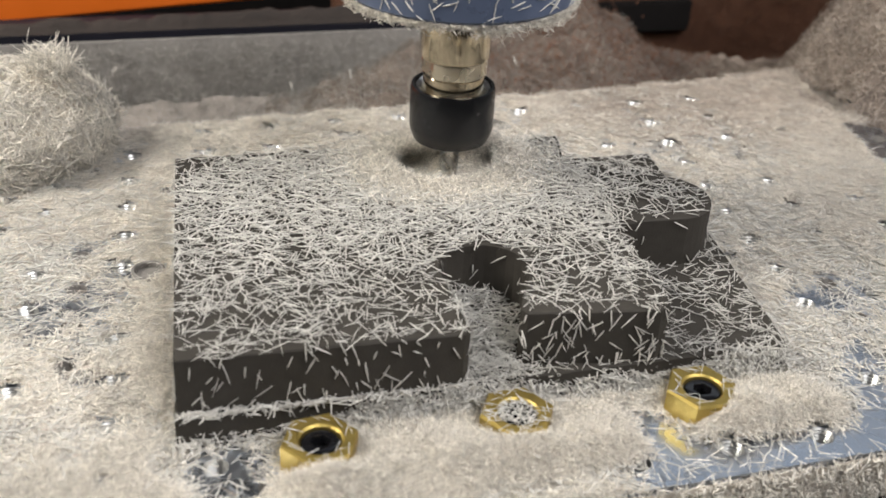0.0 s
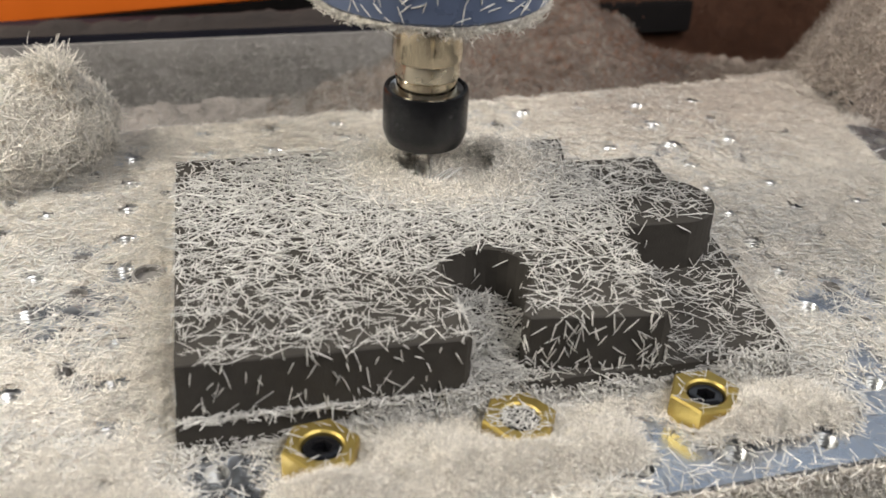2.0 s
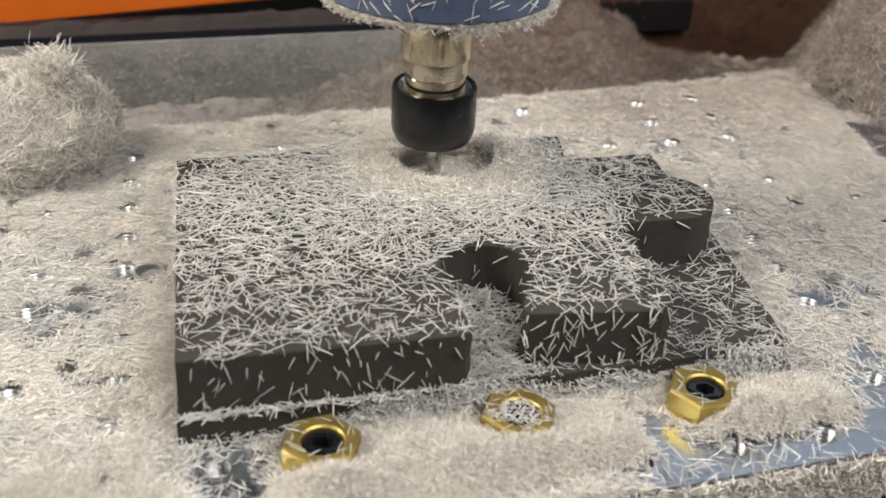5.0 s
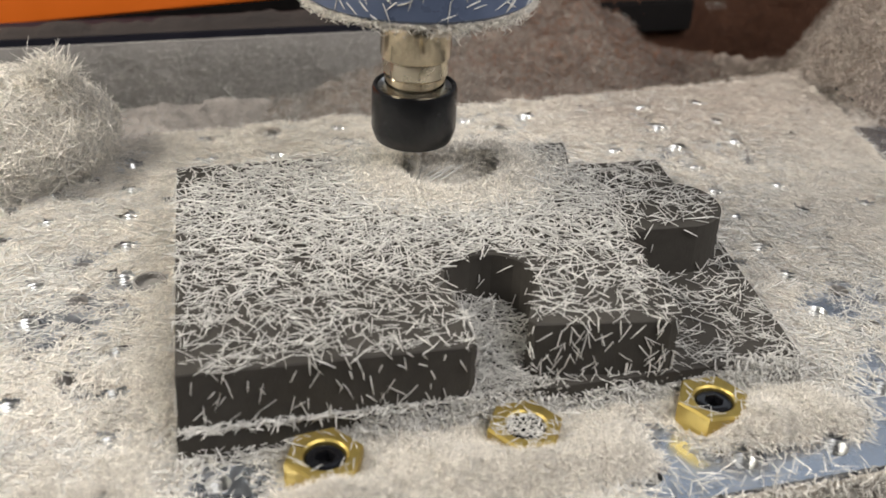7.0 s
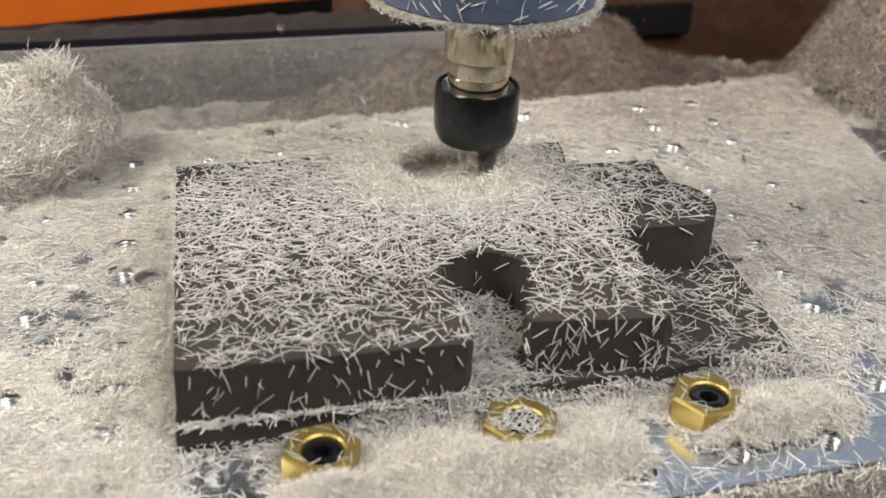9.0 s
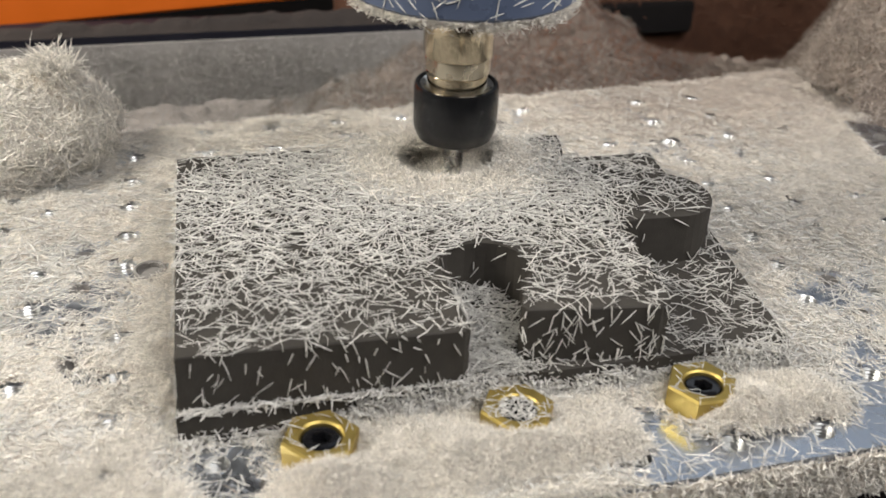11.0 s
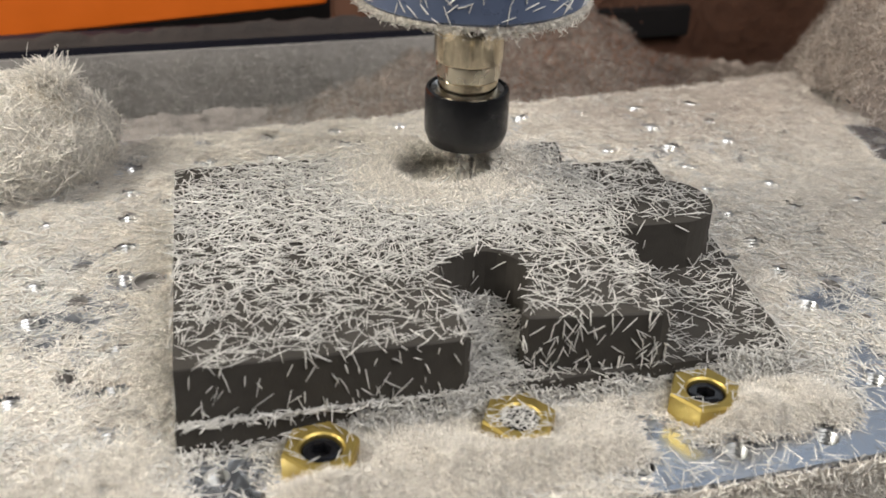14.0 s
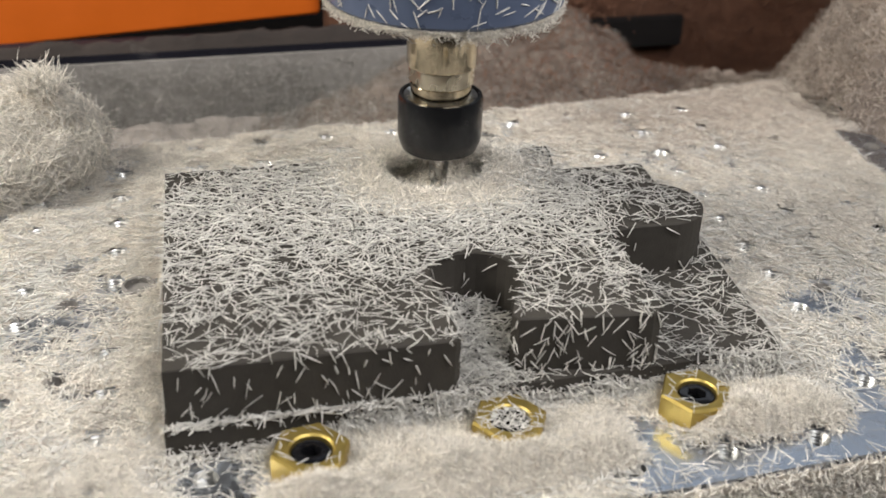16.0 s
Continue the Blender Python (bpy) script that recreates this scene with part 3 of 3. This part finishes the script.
def block_swarf():
    """White slivers on the block: thin towards the front, thick round the pocket."""
    n = 30000
    x, y = rng.uniform(-0.5, 121, n), rng.uniform(-1, 93, n)
    top, slab, pit = inside(OUTLINE, x + rng.normal(0, 0.3, n), y + rng.normal(0, 0.3, n)), inside(SLAB, x, y), inside(POCKET, x, y)
    thick = 0.17 + 0.25 * np.clip((y - 8) / 48, 0, 1) + 0.34 * hump(x, y, 60, 58, 36, 17) - 0.30 * hump(x, y, 0, 80, 14, 9) - 0.22 * hump(x, y, 92, 76, 14, 12) + 0.13 * (smooth_noise(x, y, 9, 3) - 0.4) + 0.12 * (smooth_noise(x, y, 3, 31) - 0.5)
    thick = np.where(top, thick, 0.13 + 0.12 * smooth_noise(x, y, 8, 4) + 0.3 * hump(x, y, 58, 12, 8, 14))
    arm = (x > 95) & top
    clear = inside(OUTLINE, x + 0.9, y + 0.5) & inside(OUTLINE, x - 0.5, y - 0.9) & inside(OUTLINE, x + 0.5, y + 0.9)
    thick = np.where(arm, 0.45 * thick * clear, thick)
    keep = slab & ~pit & (rng.uniform(0, 1, n) < thick)
    x, y, top = x[keep], y[keep], top[keep]
    n = len(x)
    z = np.where(top, TOP, LEDGE) + 0.15 + rng.uniform(0, 1, n) ** 2 * (0.5 + 1.0 * np.clip((y - 30) / 40, 0, 1))
    m = 900
    nx, ny = rng.normal(58.5, 5.0, m), rng.uniform(1, 32, m)
    free = inside(SLAB, nx, ny) & ~inside(OUTLINE, nx + 0.6, ny) & ~inside(OUTLINE, nx - 0.6, ny) & (nx > 50) & (nx < 70)
    nx, ny = nx[free], ny[free]
    x, y, top = np.r_[x, nx], np.r_[y, ny], np.r_[top, np.zeros(len(nx), bool)]
    z = np.r_[z, LEDGE + 0.1 + rng.uniform(0, 1, len(nx)) ** 1.5 * (1.2 + 2.6 * np.exp(-((nx - 59) / 5) ** 2))]
    n = len(x)
    size = np.where(top, 1.0, 0.92)
    d = lying(n, 9)
    flat = tagged(new("block_slivers", slivers("block_slivers", np.stack([x, y, z], 1), d, rng.uniform(2.0, 6.4, n) * size, rng.uniform(0.15, 0.30, n) * size * np.interp(y, (5, 45), (0.82, 1.05)), SLIVER, 0.05)), "white slivers strewn over the dark block", "swarf", kind="stuff")
    n = 17000
    a = rng.uniform(0, 2 * math.pi, n)
    r = np.abs(rng.normal(0, 1, n))
    x, y = 61.0 + np.cos(a) * (12.2 + 6.0 * r), 67.6 + np.sin(a) * (8.8 + 4.6 * r)
    swell = 0.15 + 0.75 * np.clip(0.25 + 0.75 * np.cos(a + 0.25), 0, 1) + 0.5 * smooth_noise(a * 10, a * 0, 5, 81)
    swell = swell * (1 - 0.75 * np.clip(-np.sin(a), 0, 1))
    z = TOP + 0.3 + 4.2 * swell * np.exp(-((r - 0.35) / 0.6) ** 2) * rng.uniform(0.1, 1, n) + rng.uniform(-0.4, 0.8, n)
    keep = (y < 85) & inside(SLAB, x, y)
    x, y, z = x[keep], y[keep], z[keep]
    m = 15000
    fx, fy = rng.uniform(47, 75, m), rng.uniform(57, 78, m)
    keep = inside(POCKET, fx, fy)
    fx, fy = fx[keep], fy[keep]
    edge = np.hypot((fx - 61.0) / 13.2, (fy - 67.6) / 9.8)
    x, y, z = np.r_[x, fx], np.r_[y, fy], np.r_[z, TOP - 3.6 + 4.0 * edge ** 5.0 + rng.uniform(-1, 1, len(fx))]
    d = lying(len(x), 30)
    ring = tagged(new("pocket_swarf", slivers("pocket_swarf", np.stack([x, y, z], 1), d, rng.uniform(1.6, 4.8, len(x)), rng.uniform(0.09, 0.22, len(x)), FLUFF, 0.12)), "ring of fluffy cream swarf round the milled pocket", "swarf", kind="stuff")
    # slivers stuck to and leaning on the upright faces that look forwards
    spots = []
    for (ax, ay), (bx, by) in zip(OUTLINE, OUTLINE[1:] + OUTLINE[:1]):
        gap = math.hypot(bx - ax, by - ay)
        nx, ny = (by - ay) / gap, -(bx - ax) / gap
        if ny > 0.2:
            continue
        for _ in range(int(gap * (1.4 if ax < 52 and ay < 3 else 0.6 if ax > 92.5 or ay > 20 else 2.9))):
            f = rng.uniform()
            spots.append((ax + (bx - ax) * f + nx * 0.15, ay + (by - ay) * f + ny * 0.15, LEDGE + (TOP - LEDGE) * rng.uniform() ** 1.7, nx, ny))
    spots = np.array(spots)
    n = len(spots)
    t, lean = rng.normal(0, 0.9, n), rng.uniform(0.0, 0.3, n)
    d = np.stack([-spots[:, 4] * t + spots[:, 3] * lean, spots[:, 3] * t + spots[:, 4] * lean, -np.ones(n)], 1)
    side = tagged(new("side_slivers", slivers("side_slivers", spots[:, :3] + np.stack([spots[:, 3], spots[:, 4], 0 * t], 1) * 0.3, d, rng.uniform(1.2, 4.2, n), rng.uniform(0.2, 0.34, n), SLIVER, 0.02)), "single white slivers stuck to the block's upright faces", "swarf", kind="stuff")
    # slivers heaped against the slab's front edge
    n = 6400
    x = rng.uniform(0, 120, n)
    pile = np.interp(x, (20, 48, 66, 92, 110), (0.14, 0.9, 0.6, 0.38, 0.75)) * (0.6 + 0.8 * smooth_noise(x, x * 0, 9, 21))
    keep = rng.uniform(0, 1, n) < pile
    x, pile = x[keep], pile[keep]
    n = len(x)
    off = np.abs(rng.normal(0, 2.6, n))
    y = -1.0 + 0.06 * x - off + 0.8
    z = np.clip((LEDGE + 0.6) * np.exp(-((off / 3.6) ** 2)) * np.clip(pile + 0.25, 0.3, 1) * rng.uniform(0.5, 1.05, n), 0.3, 8)
    keep = np.ones(n, bool)
    for cx, cy in CLAMPS:
        keep &= np.hypot(x - cx, y - cy) > 6.0
    x, y, z = x[keep], y[keep], z[keep]
    n = len(x)
    front = tagged(new("front_slivers", slivers("front_slivers", np.stack([x, y, z], 1), lying(n, 26), rng.uniform(1.6, 4.6, n), rng.uniform(0.2, 0.36, n), SLIVER, 0.03)), "white slivers heaped against the block's lower edge", "swarf", kind="stuff")
    # a line of slivers on the narrow ledge
    n = 300
    x = rng.uniform(0, 52, n)
    d = lying(n, 14)
    d[:, 1] *= 0.5
    rim = tagged(new("ledge_slivers", slivers("ledge_slivers", np.stack([x, -0.6 + 0.045 * x + rng.normal(0, 0.7, n), LEDGE + rng.uniform(0.1, 0.9, n)], 1), d, rng.uniform(1.6, 4.6, n), rng.uniform(0.2, 0.34, n), SLIVER, 0.02)), "white slivers lined up on the narrow ledge", "swarf", kind="stuff")
    xs, ys, zs = [], [], []
    for (cx, cy), count, filled in zip(CLAMPS, (26, 260, 34), (False, True, False)):
        a, r = rng.uniform(0, 2 * math.pi, count), 6.2 * np.sqrt(rng.uniform(0, 1, count))
        keep = (r > 4.0) & (rng.uniform(0, 1, count) < (0.35 if filled else 1)) | (r < 3.4) & filled
        xs.append((cx + r * np.cos(a))[keep])
        ys.append((cy + 0.4 + r * np.sin(a))[keep])
        zs.append((np.where(r < 3.4, 5.5, 6.05) + rng.uniform(0, 0.5, count))[keep])
    p = np.stack([np.concatenate(xs), np.concatenate(ys), np.concatenate(zs)], 1)
    n = len(p)
    cup = tagged(new("clamp_slivers", slivers("clamp_slivers", p, lying(n, 9), rng.uniform(1.6, 4.2, n), rng.uniform(0.12, 0.24, n), SLIVER, 0.03)), "white slivers lying on and in the brass clamps", "swarf", kind="stuff")
    return [flat, ring, side, front, rim, cup]


def heap():
    """The tall heap of swarf over a buried knob on the plate."""
    rows, segs = 30, 64
    verts = []
    for i in range(rows):
        f = i / (rows - 1)
        for k in range(segs):
            a = 2 * math.pi * k / segs
            r = 25.0 * (0.90 + 0.45 * f - 0.5 * f * f) * math.sqrt(max(0.0, 1 - f ** 3.6)) * (1 + 0.20 * (smooth_noise(a * 9, f * 30, 6, 8) - 0.5)) + 0.4
            x, y = -43 + r * math.cos(a), 126 + r * math.sin(a)
            verts.append((x, y, 20.5 * f + 9.0 * f * f * math.exp(-((x + 30.5) / 6.5) ** 2 - ((y - 124) / 8) ** 2)))
    quads = [(i * segs + k, i * segs + (k + 1) % segs, (i + 1) * segs + (k + 1) % segs, (i + 1) * segs + k) for i in range(rows - 1) for k in range(segs)]
    ob = tagged(new("swarf_heap", mesh_np("swarf_heap", verts, quads, CORE, True)), "tall heap of cream swarf on the tooling plate", "swarf heap", kind="stuff")
    verts = np.array(verts)
    n = 19000
    # a bushy layer that mostly lies along the heap, its strands crossing each other
    p = verts[rng.integers(0, len(verts), n)] + rng.normal(0, 0.9, (n, 3))
    out = p - np.array([-43, 126, 4])
    out /= np.linalg.norm(out, axis=1, keepdims=True)
    p += out * rng.uniform(0, 1.6, n)[:, None] * (0.4 + 1.2 * smooth_noise(p[:, 0] * 1.0, p[:, 2] * 1.6, 5, 91))[:, None]
    d = rng.normal(size=(n, 3)) * np.array([1.2, 1.2, 0.8])
    d -= out * (np.sum(d * out, 1) * rng.uniform(0.55, 1.0, n))[:, None]
    hair = tagged(new("heap_slivers", slivers("heap_slivers", p, d, rng.uniform(2.2, 8.5, n), rng.uniform(0.12, 0.30, n), FLUFF, 0.08)), "cream slivers bristling from the swarf heap", "swarf", kind="stuff")
    n = 500
    p = np.array([-30.5, 122.0, 26.0]) + rng.normal(0, 1, (n, 3)) * np.array([3.2, 3.4, 1.8])
    out = p - np.array([-31, 123, 18])
    d = rng.normal(size=(n, 3)) * 0.6 + out / np.linalg.norm(out, axis=1, keepdims=True)
    tuft = tagged(new("heap_tuft", slivers("heap_tuft", p, d, rng.uniform(2.0, 5.5, n), rng.uniform(0.12, 0.24, n), FLUFF, 0.08)), "tuft of cream slivers on top of the swarf heap", "swarf", kind="stuff")
    return [ob, hair, tuft]


def side_bank():
    """Swarf banked against the fixed frame at the back and side."""
    def fn(x, y):
        rise = np.clip((x - 192 - 0.45 * np.clip(y - 168, 0, 99) - 0.5 * np.clip(y - 205, 0, 99) - 9 * (smooth_noise(x, y, 13, 51) - 0.4)) / 50, 0, 1.4)
        return -36 + 0.42 * np.clip(200 - y, 0, 60) + 13 * np.clip((172 - y) / 18, 0, 1) + 75 * rise ** 1.15 - 36 * np.clip((122 - y) / 8, 0, 1) + 5 * (smooth_noise(x, y, 10, 11) - 0.5) + 2.5 * smooth_noise(x, y, 4, 13) + bumps(x, y) * 2
    beside = lambda x, y, z: ((x > 197) | (y > 168)) & (x > 186)
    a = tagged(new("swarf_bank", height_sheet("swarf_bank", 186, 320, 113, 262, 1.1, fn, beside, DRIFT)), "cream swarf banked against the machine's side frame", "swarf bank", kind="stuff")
    n = 60000
    x, y = rng.uniform(186, 290, n), rng.uniform(112, 255, n)
    near = beside(x, y, x) & (rng.uniform(0, 1, n) < np.clip((235 - y) / 55, 0.2, 1))
    x, y = x[near], y[near]
    n = len(x)
    p = np.stack([x, y, fn(x, y) + rng.uniform(0, 1.8, n)], 1)
    d, length, width = rng.normal(size=(n, 3)), rng.uniform(2.4, 6.5, n), rng.uniform(0.16, 0.34, n)
    brown = rng.uniform(0, 1, n) < np.clip((y - 168) / 60, 0, 0.9)
    b = tagged(new("bank_slivers", slivers("bank_slivers", p[~brown], d[~brown], length[~brown], width[~brown], DUSTY, 0.08)), "beige slivers on the banked swarf", "swarf", kind="stuff")
    tagged(new("browned_slivers", slivers("browned_slivers", p[brown], d[brown], length[brown], width[brown], DRIFT, 0.08)), "dust-browned slivers deep in the bank", "swarf", kind="stuff")

    # the drift behind the plate: its crest sinks to both sides
    crest_x, crest_z = (-70, 0, 52, 90, 120, 154, 174, 197, 222, 260), (-62, -50, -32, -20, -12, -12, -22, -36, -38, -50)

    def corner(x, y):
        f = np.clip((y - 150) / 85, 0, 1.3)
        top = np.interp(x + 7 * (smooth_noise(x, y, 11, 52) - 0.5), crest_x, crest_z)
        return np.minimum(-46, top) + (top - np.minimum(-46, top)) * f ** 0.8 + 4 * (smooth_noise(x, y, 14, 12) - 0.5) + 4 * (smooth_noise(x, y, 5, 14) - 0.5) + bumps(x, y) * 2
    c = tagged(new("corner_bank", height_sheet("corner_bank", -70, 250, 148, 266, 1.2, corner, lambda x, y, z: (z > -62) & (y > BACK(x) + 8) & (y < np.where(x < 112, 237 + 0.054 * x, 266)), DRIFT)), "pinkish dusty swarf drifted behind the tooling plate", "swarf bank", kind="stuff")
    n = 60000
    x, y = rng.uniform(-70, 240, n), rng.uniform(152, 264, n)
    z = corner(x, y)
    keep = (z > -60) & (y < np.where(x < 112, 237 + 0.054 * x, 264)) & (y > BACK(x) + 8)
    x, y, z = x[keep], y[keep], z[keep]
    n = len(x)
    p, d, length, width = np.stack([x, y, z + rng.uniform(0, 2.2, n)], 1), rng.normal(size=(n, 3)), rng.uniform(1.5, 5.0, n), rng.uniform(0.12, 0.28, n)
    grey = rng.uniform(0, 1, n) < np.interp(x, (20, 110), (0.85, 0.05))
    rust = ~grey & (rng.uniform(0, 1, n) < 0.38 * np.clip((x - 85) / 40, 0, 1) * np.clip((y - 185) / 40, 0, 1))
    tagged(new("rusty_swarf", slivers("rusty_swarf", p[rust], d[rust], length[rust], width[rust], RUST, 0)), "rust-tinted slivers high on the drift", "swarf", kind="stuff")
    rose = ~grey & ~rust
    tagged(new("corner_slivers", slivers("corner_slivers", p[rose], d[rose], length[rose], width[rose], DRIFT, 0)), "pinkish slivers on the drift behind the plate", "swarf", kind="stuff")
    tagged(new("grey_swarf", slivers("grey_swarf", p[grey], d[grey], length[grey], width[grey], DUSK, 0)), "grey dusty slivers on the drift behind the plate", "swarf", kind="stuff")
    n = 9000
    x, z = rng.uniform(75, 200, n), rng.uniform(-46, 30, n)
    keep = rng.uniform(0, 1, n) < np.clip((172 + 10 * smooth_noise(x, z, 8, 55) - x) / 14, 0.06, 1)
    x, z = x[keep], z[keep]
    n = len(x)
    d = rng.normal(size=(n, 3))
    d[:, 1] *= 0.3
    tagged(new("rusty_slivers", slivers("rusty_slivers", np.stack([x, 279.5 + 0.052 * x - rng.uniform(0, 3, n), z], 1), d, rng.uniform(1.5, 5.0, n), rng.uniform(0.3, 0.6, n), RUST, 0)), "rust-tinted slivers caked on the orange panel", "swarf", kind="stuff")

    def low(x, y):
        return -58 + 20 * np.clip((y - 180) / 56, 0, 1) ** 2 + 5 * smooth_noise(x, y, 10, 15) + bumps(x, y) * 2
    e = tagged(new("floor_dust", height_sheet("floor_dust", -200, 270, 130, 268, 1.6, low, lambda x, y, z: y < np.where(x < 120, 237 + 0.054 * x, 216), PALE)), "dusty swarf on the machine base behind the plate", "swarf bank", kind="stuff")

    n = 16000
    x, y = rng.uniform(-110, 130, n), rng.uniform(150, 236, n)
    tagged(new("base_slivers", slivers("base_slivers", np.stack([x, y, low(x, y) + rng.uniform(0, 2, n)], 1), rng.normal(size=(n, 3)), rng.uniform(1.5, 4.5, n), rng.uniform(0.12, 0.26, n), DUSK, 0)), "grey slivers fallen on the machine base", "swarf", kind="stuff")

    def ridge(x, y):
        f = (y - 6.2) / 4.2
        return -8.3 + (2.6 * smooth_noise(x, y, 14, 16) + 2.0 * smooth_noise(x, y, 4, 17) + 0.6 + 0.012 * np.clip(x + 60, 0, 120)) * np.clip(1 - f * f, 0, 1) + 0.4 * bumps(x, y)
    g = tagged(new("ledge_dust", height_sheet("ledge_dust", -200, 110, 1.6, 11, 0.7, ridge, lambda x, y, z: z > -20, SHADED_DUST)), "ridge of dust along the frame's ledge, coloured dark for shade", "swarf bank", kind="stuff")
    turned(g, 0, 238.4, 3.1)
    n = 14000
    x = rng.uniform(-120, 125, n)
    z = -12.5 - 48 * rng.uniform(0, 1, n) ** 0.7
    y = 238.2 + 0.054 * x - rng.uniform(0, 1.6, n)
    d = rng.normal(size=(n, 3))
    d[:, 1] *= 0.15
    h = tagged(new("panel_slivers", slivers("panel_slivers", np.stack([x, y, z], 1), d, rng.uniform(1.0, 4.0, n), rng.uniform(0.12, 0.24, n), DUSK, 0.1)), "dusty slivers clinging to the back panel", "swarf", kind="stuff")
    n = 6000
    x, z = rng.uniform(120, 300, n), rng.uniform(-45, 25, n)
    d = rng.normal(size=(n, 3))
    d[:, 1] *= 0.2
    # these slivers carry the same painted-in shade as the panel behind
    tagged(new("shaded_slivers", slivers("shaded_slivers", np.stack([x, 280.0 + 0.052 * x, z], 1), d, rng.uniform(1.5, 5.0, n), rng.uniform(0.12, 0.3, n), SHADED_ORANGE, 0)), "slivers in the panel's shade colour clinging to the dusty panel", "swarf", kind="stuff")
    return a, b, c, e, g, h


BUSHES = [(-6.8, 59.0)]
CLAMPS = [(24.3, -8.3), (60.4, -5.7), (97.2, -3.7)]
FRAME = machine_frame()
PLATE_OB = tooling_plate()
WORK = workpiece()
CLAMP_OBS = [clamp(x, y, turn) for (x, y), turn in zip(CLAMPS, (10, 4, 2))]
SPINDLE = spindle()
side_bank()
ON_BED = [PLATE_OB, WORK] + CLAMP_OBS + plate_swarf() + block_swarf() + heap()


# seconds and place of slivers caught in the air, in millimetres
THROWN = [(0.0, 34.0, 165.0, 0.0), (0.0, 100.0, 150.0, 12.0), (0.0, -19.0, 170.0, 5.0), (0.0, 55.0, 190.0, -7.0), (3.5, 1.0, 170.0, 10.0), (3.5, 56.0, 120.0, 32.0), (9.0, 32.0, 190.0, 11.0), (9.0, 54.0, 150.0, 2.0), (9.0, 44.0, 200.0, -2.0), (7.0, 15.0, 150.0, 5.0), (7.0, 186.0, 200.0, 10.0), (16.0, -5.0, 150.0, 22.0), (16.0, 57.0, 140.0, 7.0), (14.5, 46.0, 190.0, 7.0), (12.0, 118.0, 160.0, 11.0), (4.0, 17.0, 180.0, 8.0)]


def flying_slivers():
    made = []
    for t, x, y, z in THROWN:
        n = 1
        me = slivers("flying_sliver", np.zeros((n, 3)), np.array([[1.0, 0.25, 0.5]]), np.array([9.0]), np.array([0.4]), SLIVER, 0.12)
        ob = tagged(new("flying_sliver", me), "single pale sliver thrown up by the cutter", "sliver", "slivers in the air")
        made.append((ob, t, x, y, z))
    return made


FLYING = flying_slivers()


# ---- movement ----
# Loops of the tool path: start times, and through each loop the slide of the spindle and of the table.
LOOPS = [0, 2.776, 5.53, 8.268, 10.91, 13.53, 16.05]
SLIDE_AT = [0, 0.08, 0.18, 0.27, 0.35, 0.375, 0.396, 0.42, 0.432, 0.468, 0.504, 0.53, 0.56, 0.60, 0.65, 0.72, 0.79, 0.9, 1]
SLIDE = [0, 1.95, 3.95, 5.65, 6.4, 5.9, 4.5, 2, 0.6, -3.8, -8.0, -8.95, -8.9, -8.3, -7.5, -6.4, -4.55, -2.4, 0]
TABLE_AT = [0, 0.085, 0.18, 0.26, 0.30, 0.36, 0.40, 0.45, 0.504, 0.54, 0.583, 0.61, 0.65, 0.72, 0.79, 0.9, 1]
TABLE = [0, -0.3, -1.4, -2.55, -3.25, -4.9, -5.6, -5.6, -5.15, -4.45, -3.8, -3.15, -2.35, -0.95, -0.65, 0.2, 0]
DRIFT_TIMES = [row[0] for row in ROWS]
BED_DRIFT = [0.00, 0.02, 0.11, 0.23, 0.04, 0.13, 0.10, 0.03, -0.01, 0.28, 0.01, -0.09, -0.06, -0.01, 0.27, -0.07, -0.20, 0.15, -0.07, -0.16, -0.14, -0.57, 0.26, -0.07, -0.37]
SPINDLE_DRIFT = [0.00, 0.11, 0.35, 0.10, 0.11, 0.04, 0.04, 0.27, -0.29, -0.00, 0.10, 0.04, 0.00, -0.01, -0.10, -0.04, -0.29, 0.22, 0.11, 0.17, -0.06, -1.19, 0.55, 0.36, 0.24]


def motions():
    times = [i / 10 for i in range(161)]
    loop = np.interp(times, LOOPS, range(len(LOOPS))) % 1
    slide = np.interp(loop, SLIDE_AT, SLIDE) + np.interp(times, DRIFT_TIMES, SPINDLE_DRIFT)
    table = np.interp(loop, TABLE_AT, TABLE) + np.interp(times, DRIFT_TIMES, BED_DRIFT)
    walk(SPINDLE, [(t, pose((AXIS[0] + s) * MM, AXIS[1] * MM, 0)) for t, s in zip(times, slide)])
    for ob, t, x, y, z in FLYING:
        sx, sy, sz = AXIS[0] + 0.2 * (x - AXIS[0]), 66.0, TOP - 1.5
        ex, ey, ez = x + 0.35 * (x - AXIS[0]), 190.0 + 0.1 * (y - 150), -47.0
        path = [(t - 0.14, sx, sy, sz, 0), (t, x, y, z, 70), (t + 0.14, (x + ex) / 2, (y + ey) / 2 + 8, (z + ez) / 2 + 8, 140), (t + 0.24, ex, ey, ez, 190)]
        rows = [(a, pose(px * MM, py * MM, pz * MM, 0, turn * 0.4, turn)) for a, px, py, pz, turn in path if 0 <= a <= 16.0]
        if t > 0.14:
            rows.insert(0, (0.0, rows[0][1]))
        if t + 0.24 < 16:
            rows.append((16.0, rows[-1][1]))
        walk(ob, rows)
    for ob in ON_BED:
        home = ob.matrix_basis.copy()
        walk(ob, [(t, Matrix.Translation((0, b * MM, 0)) @ home) for t, b in zip(times, table)])


motions()
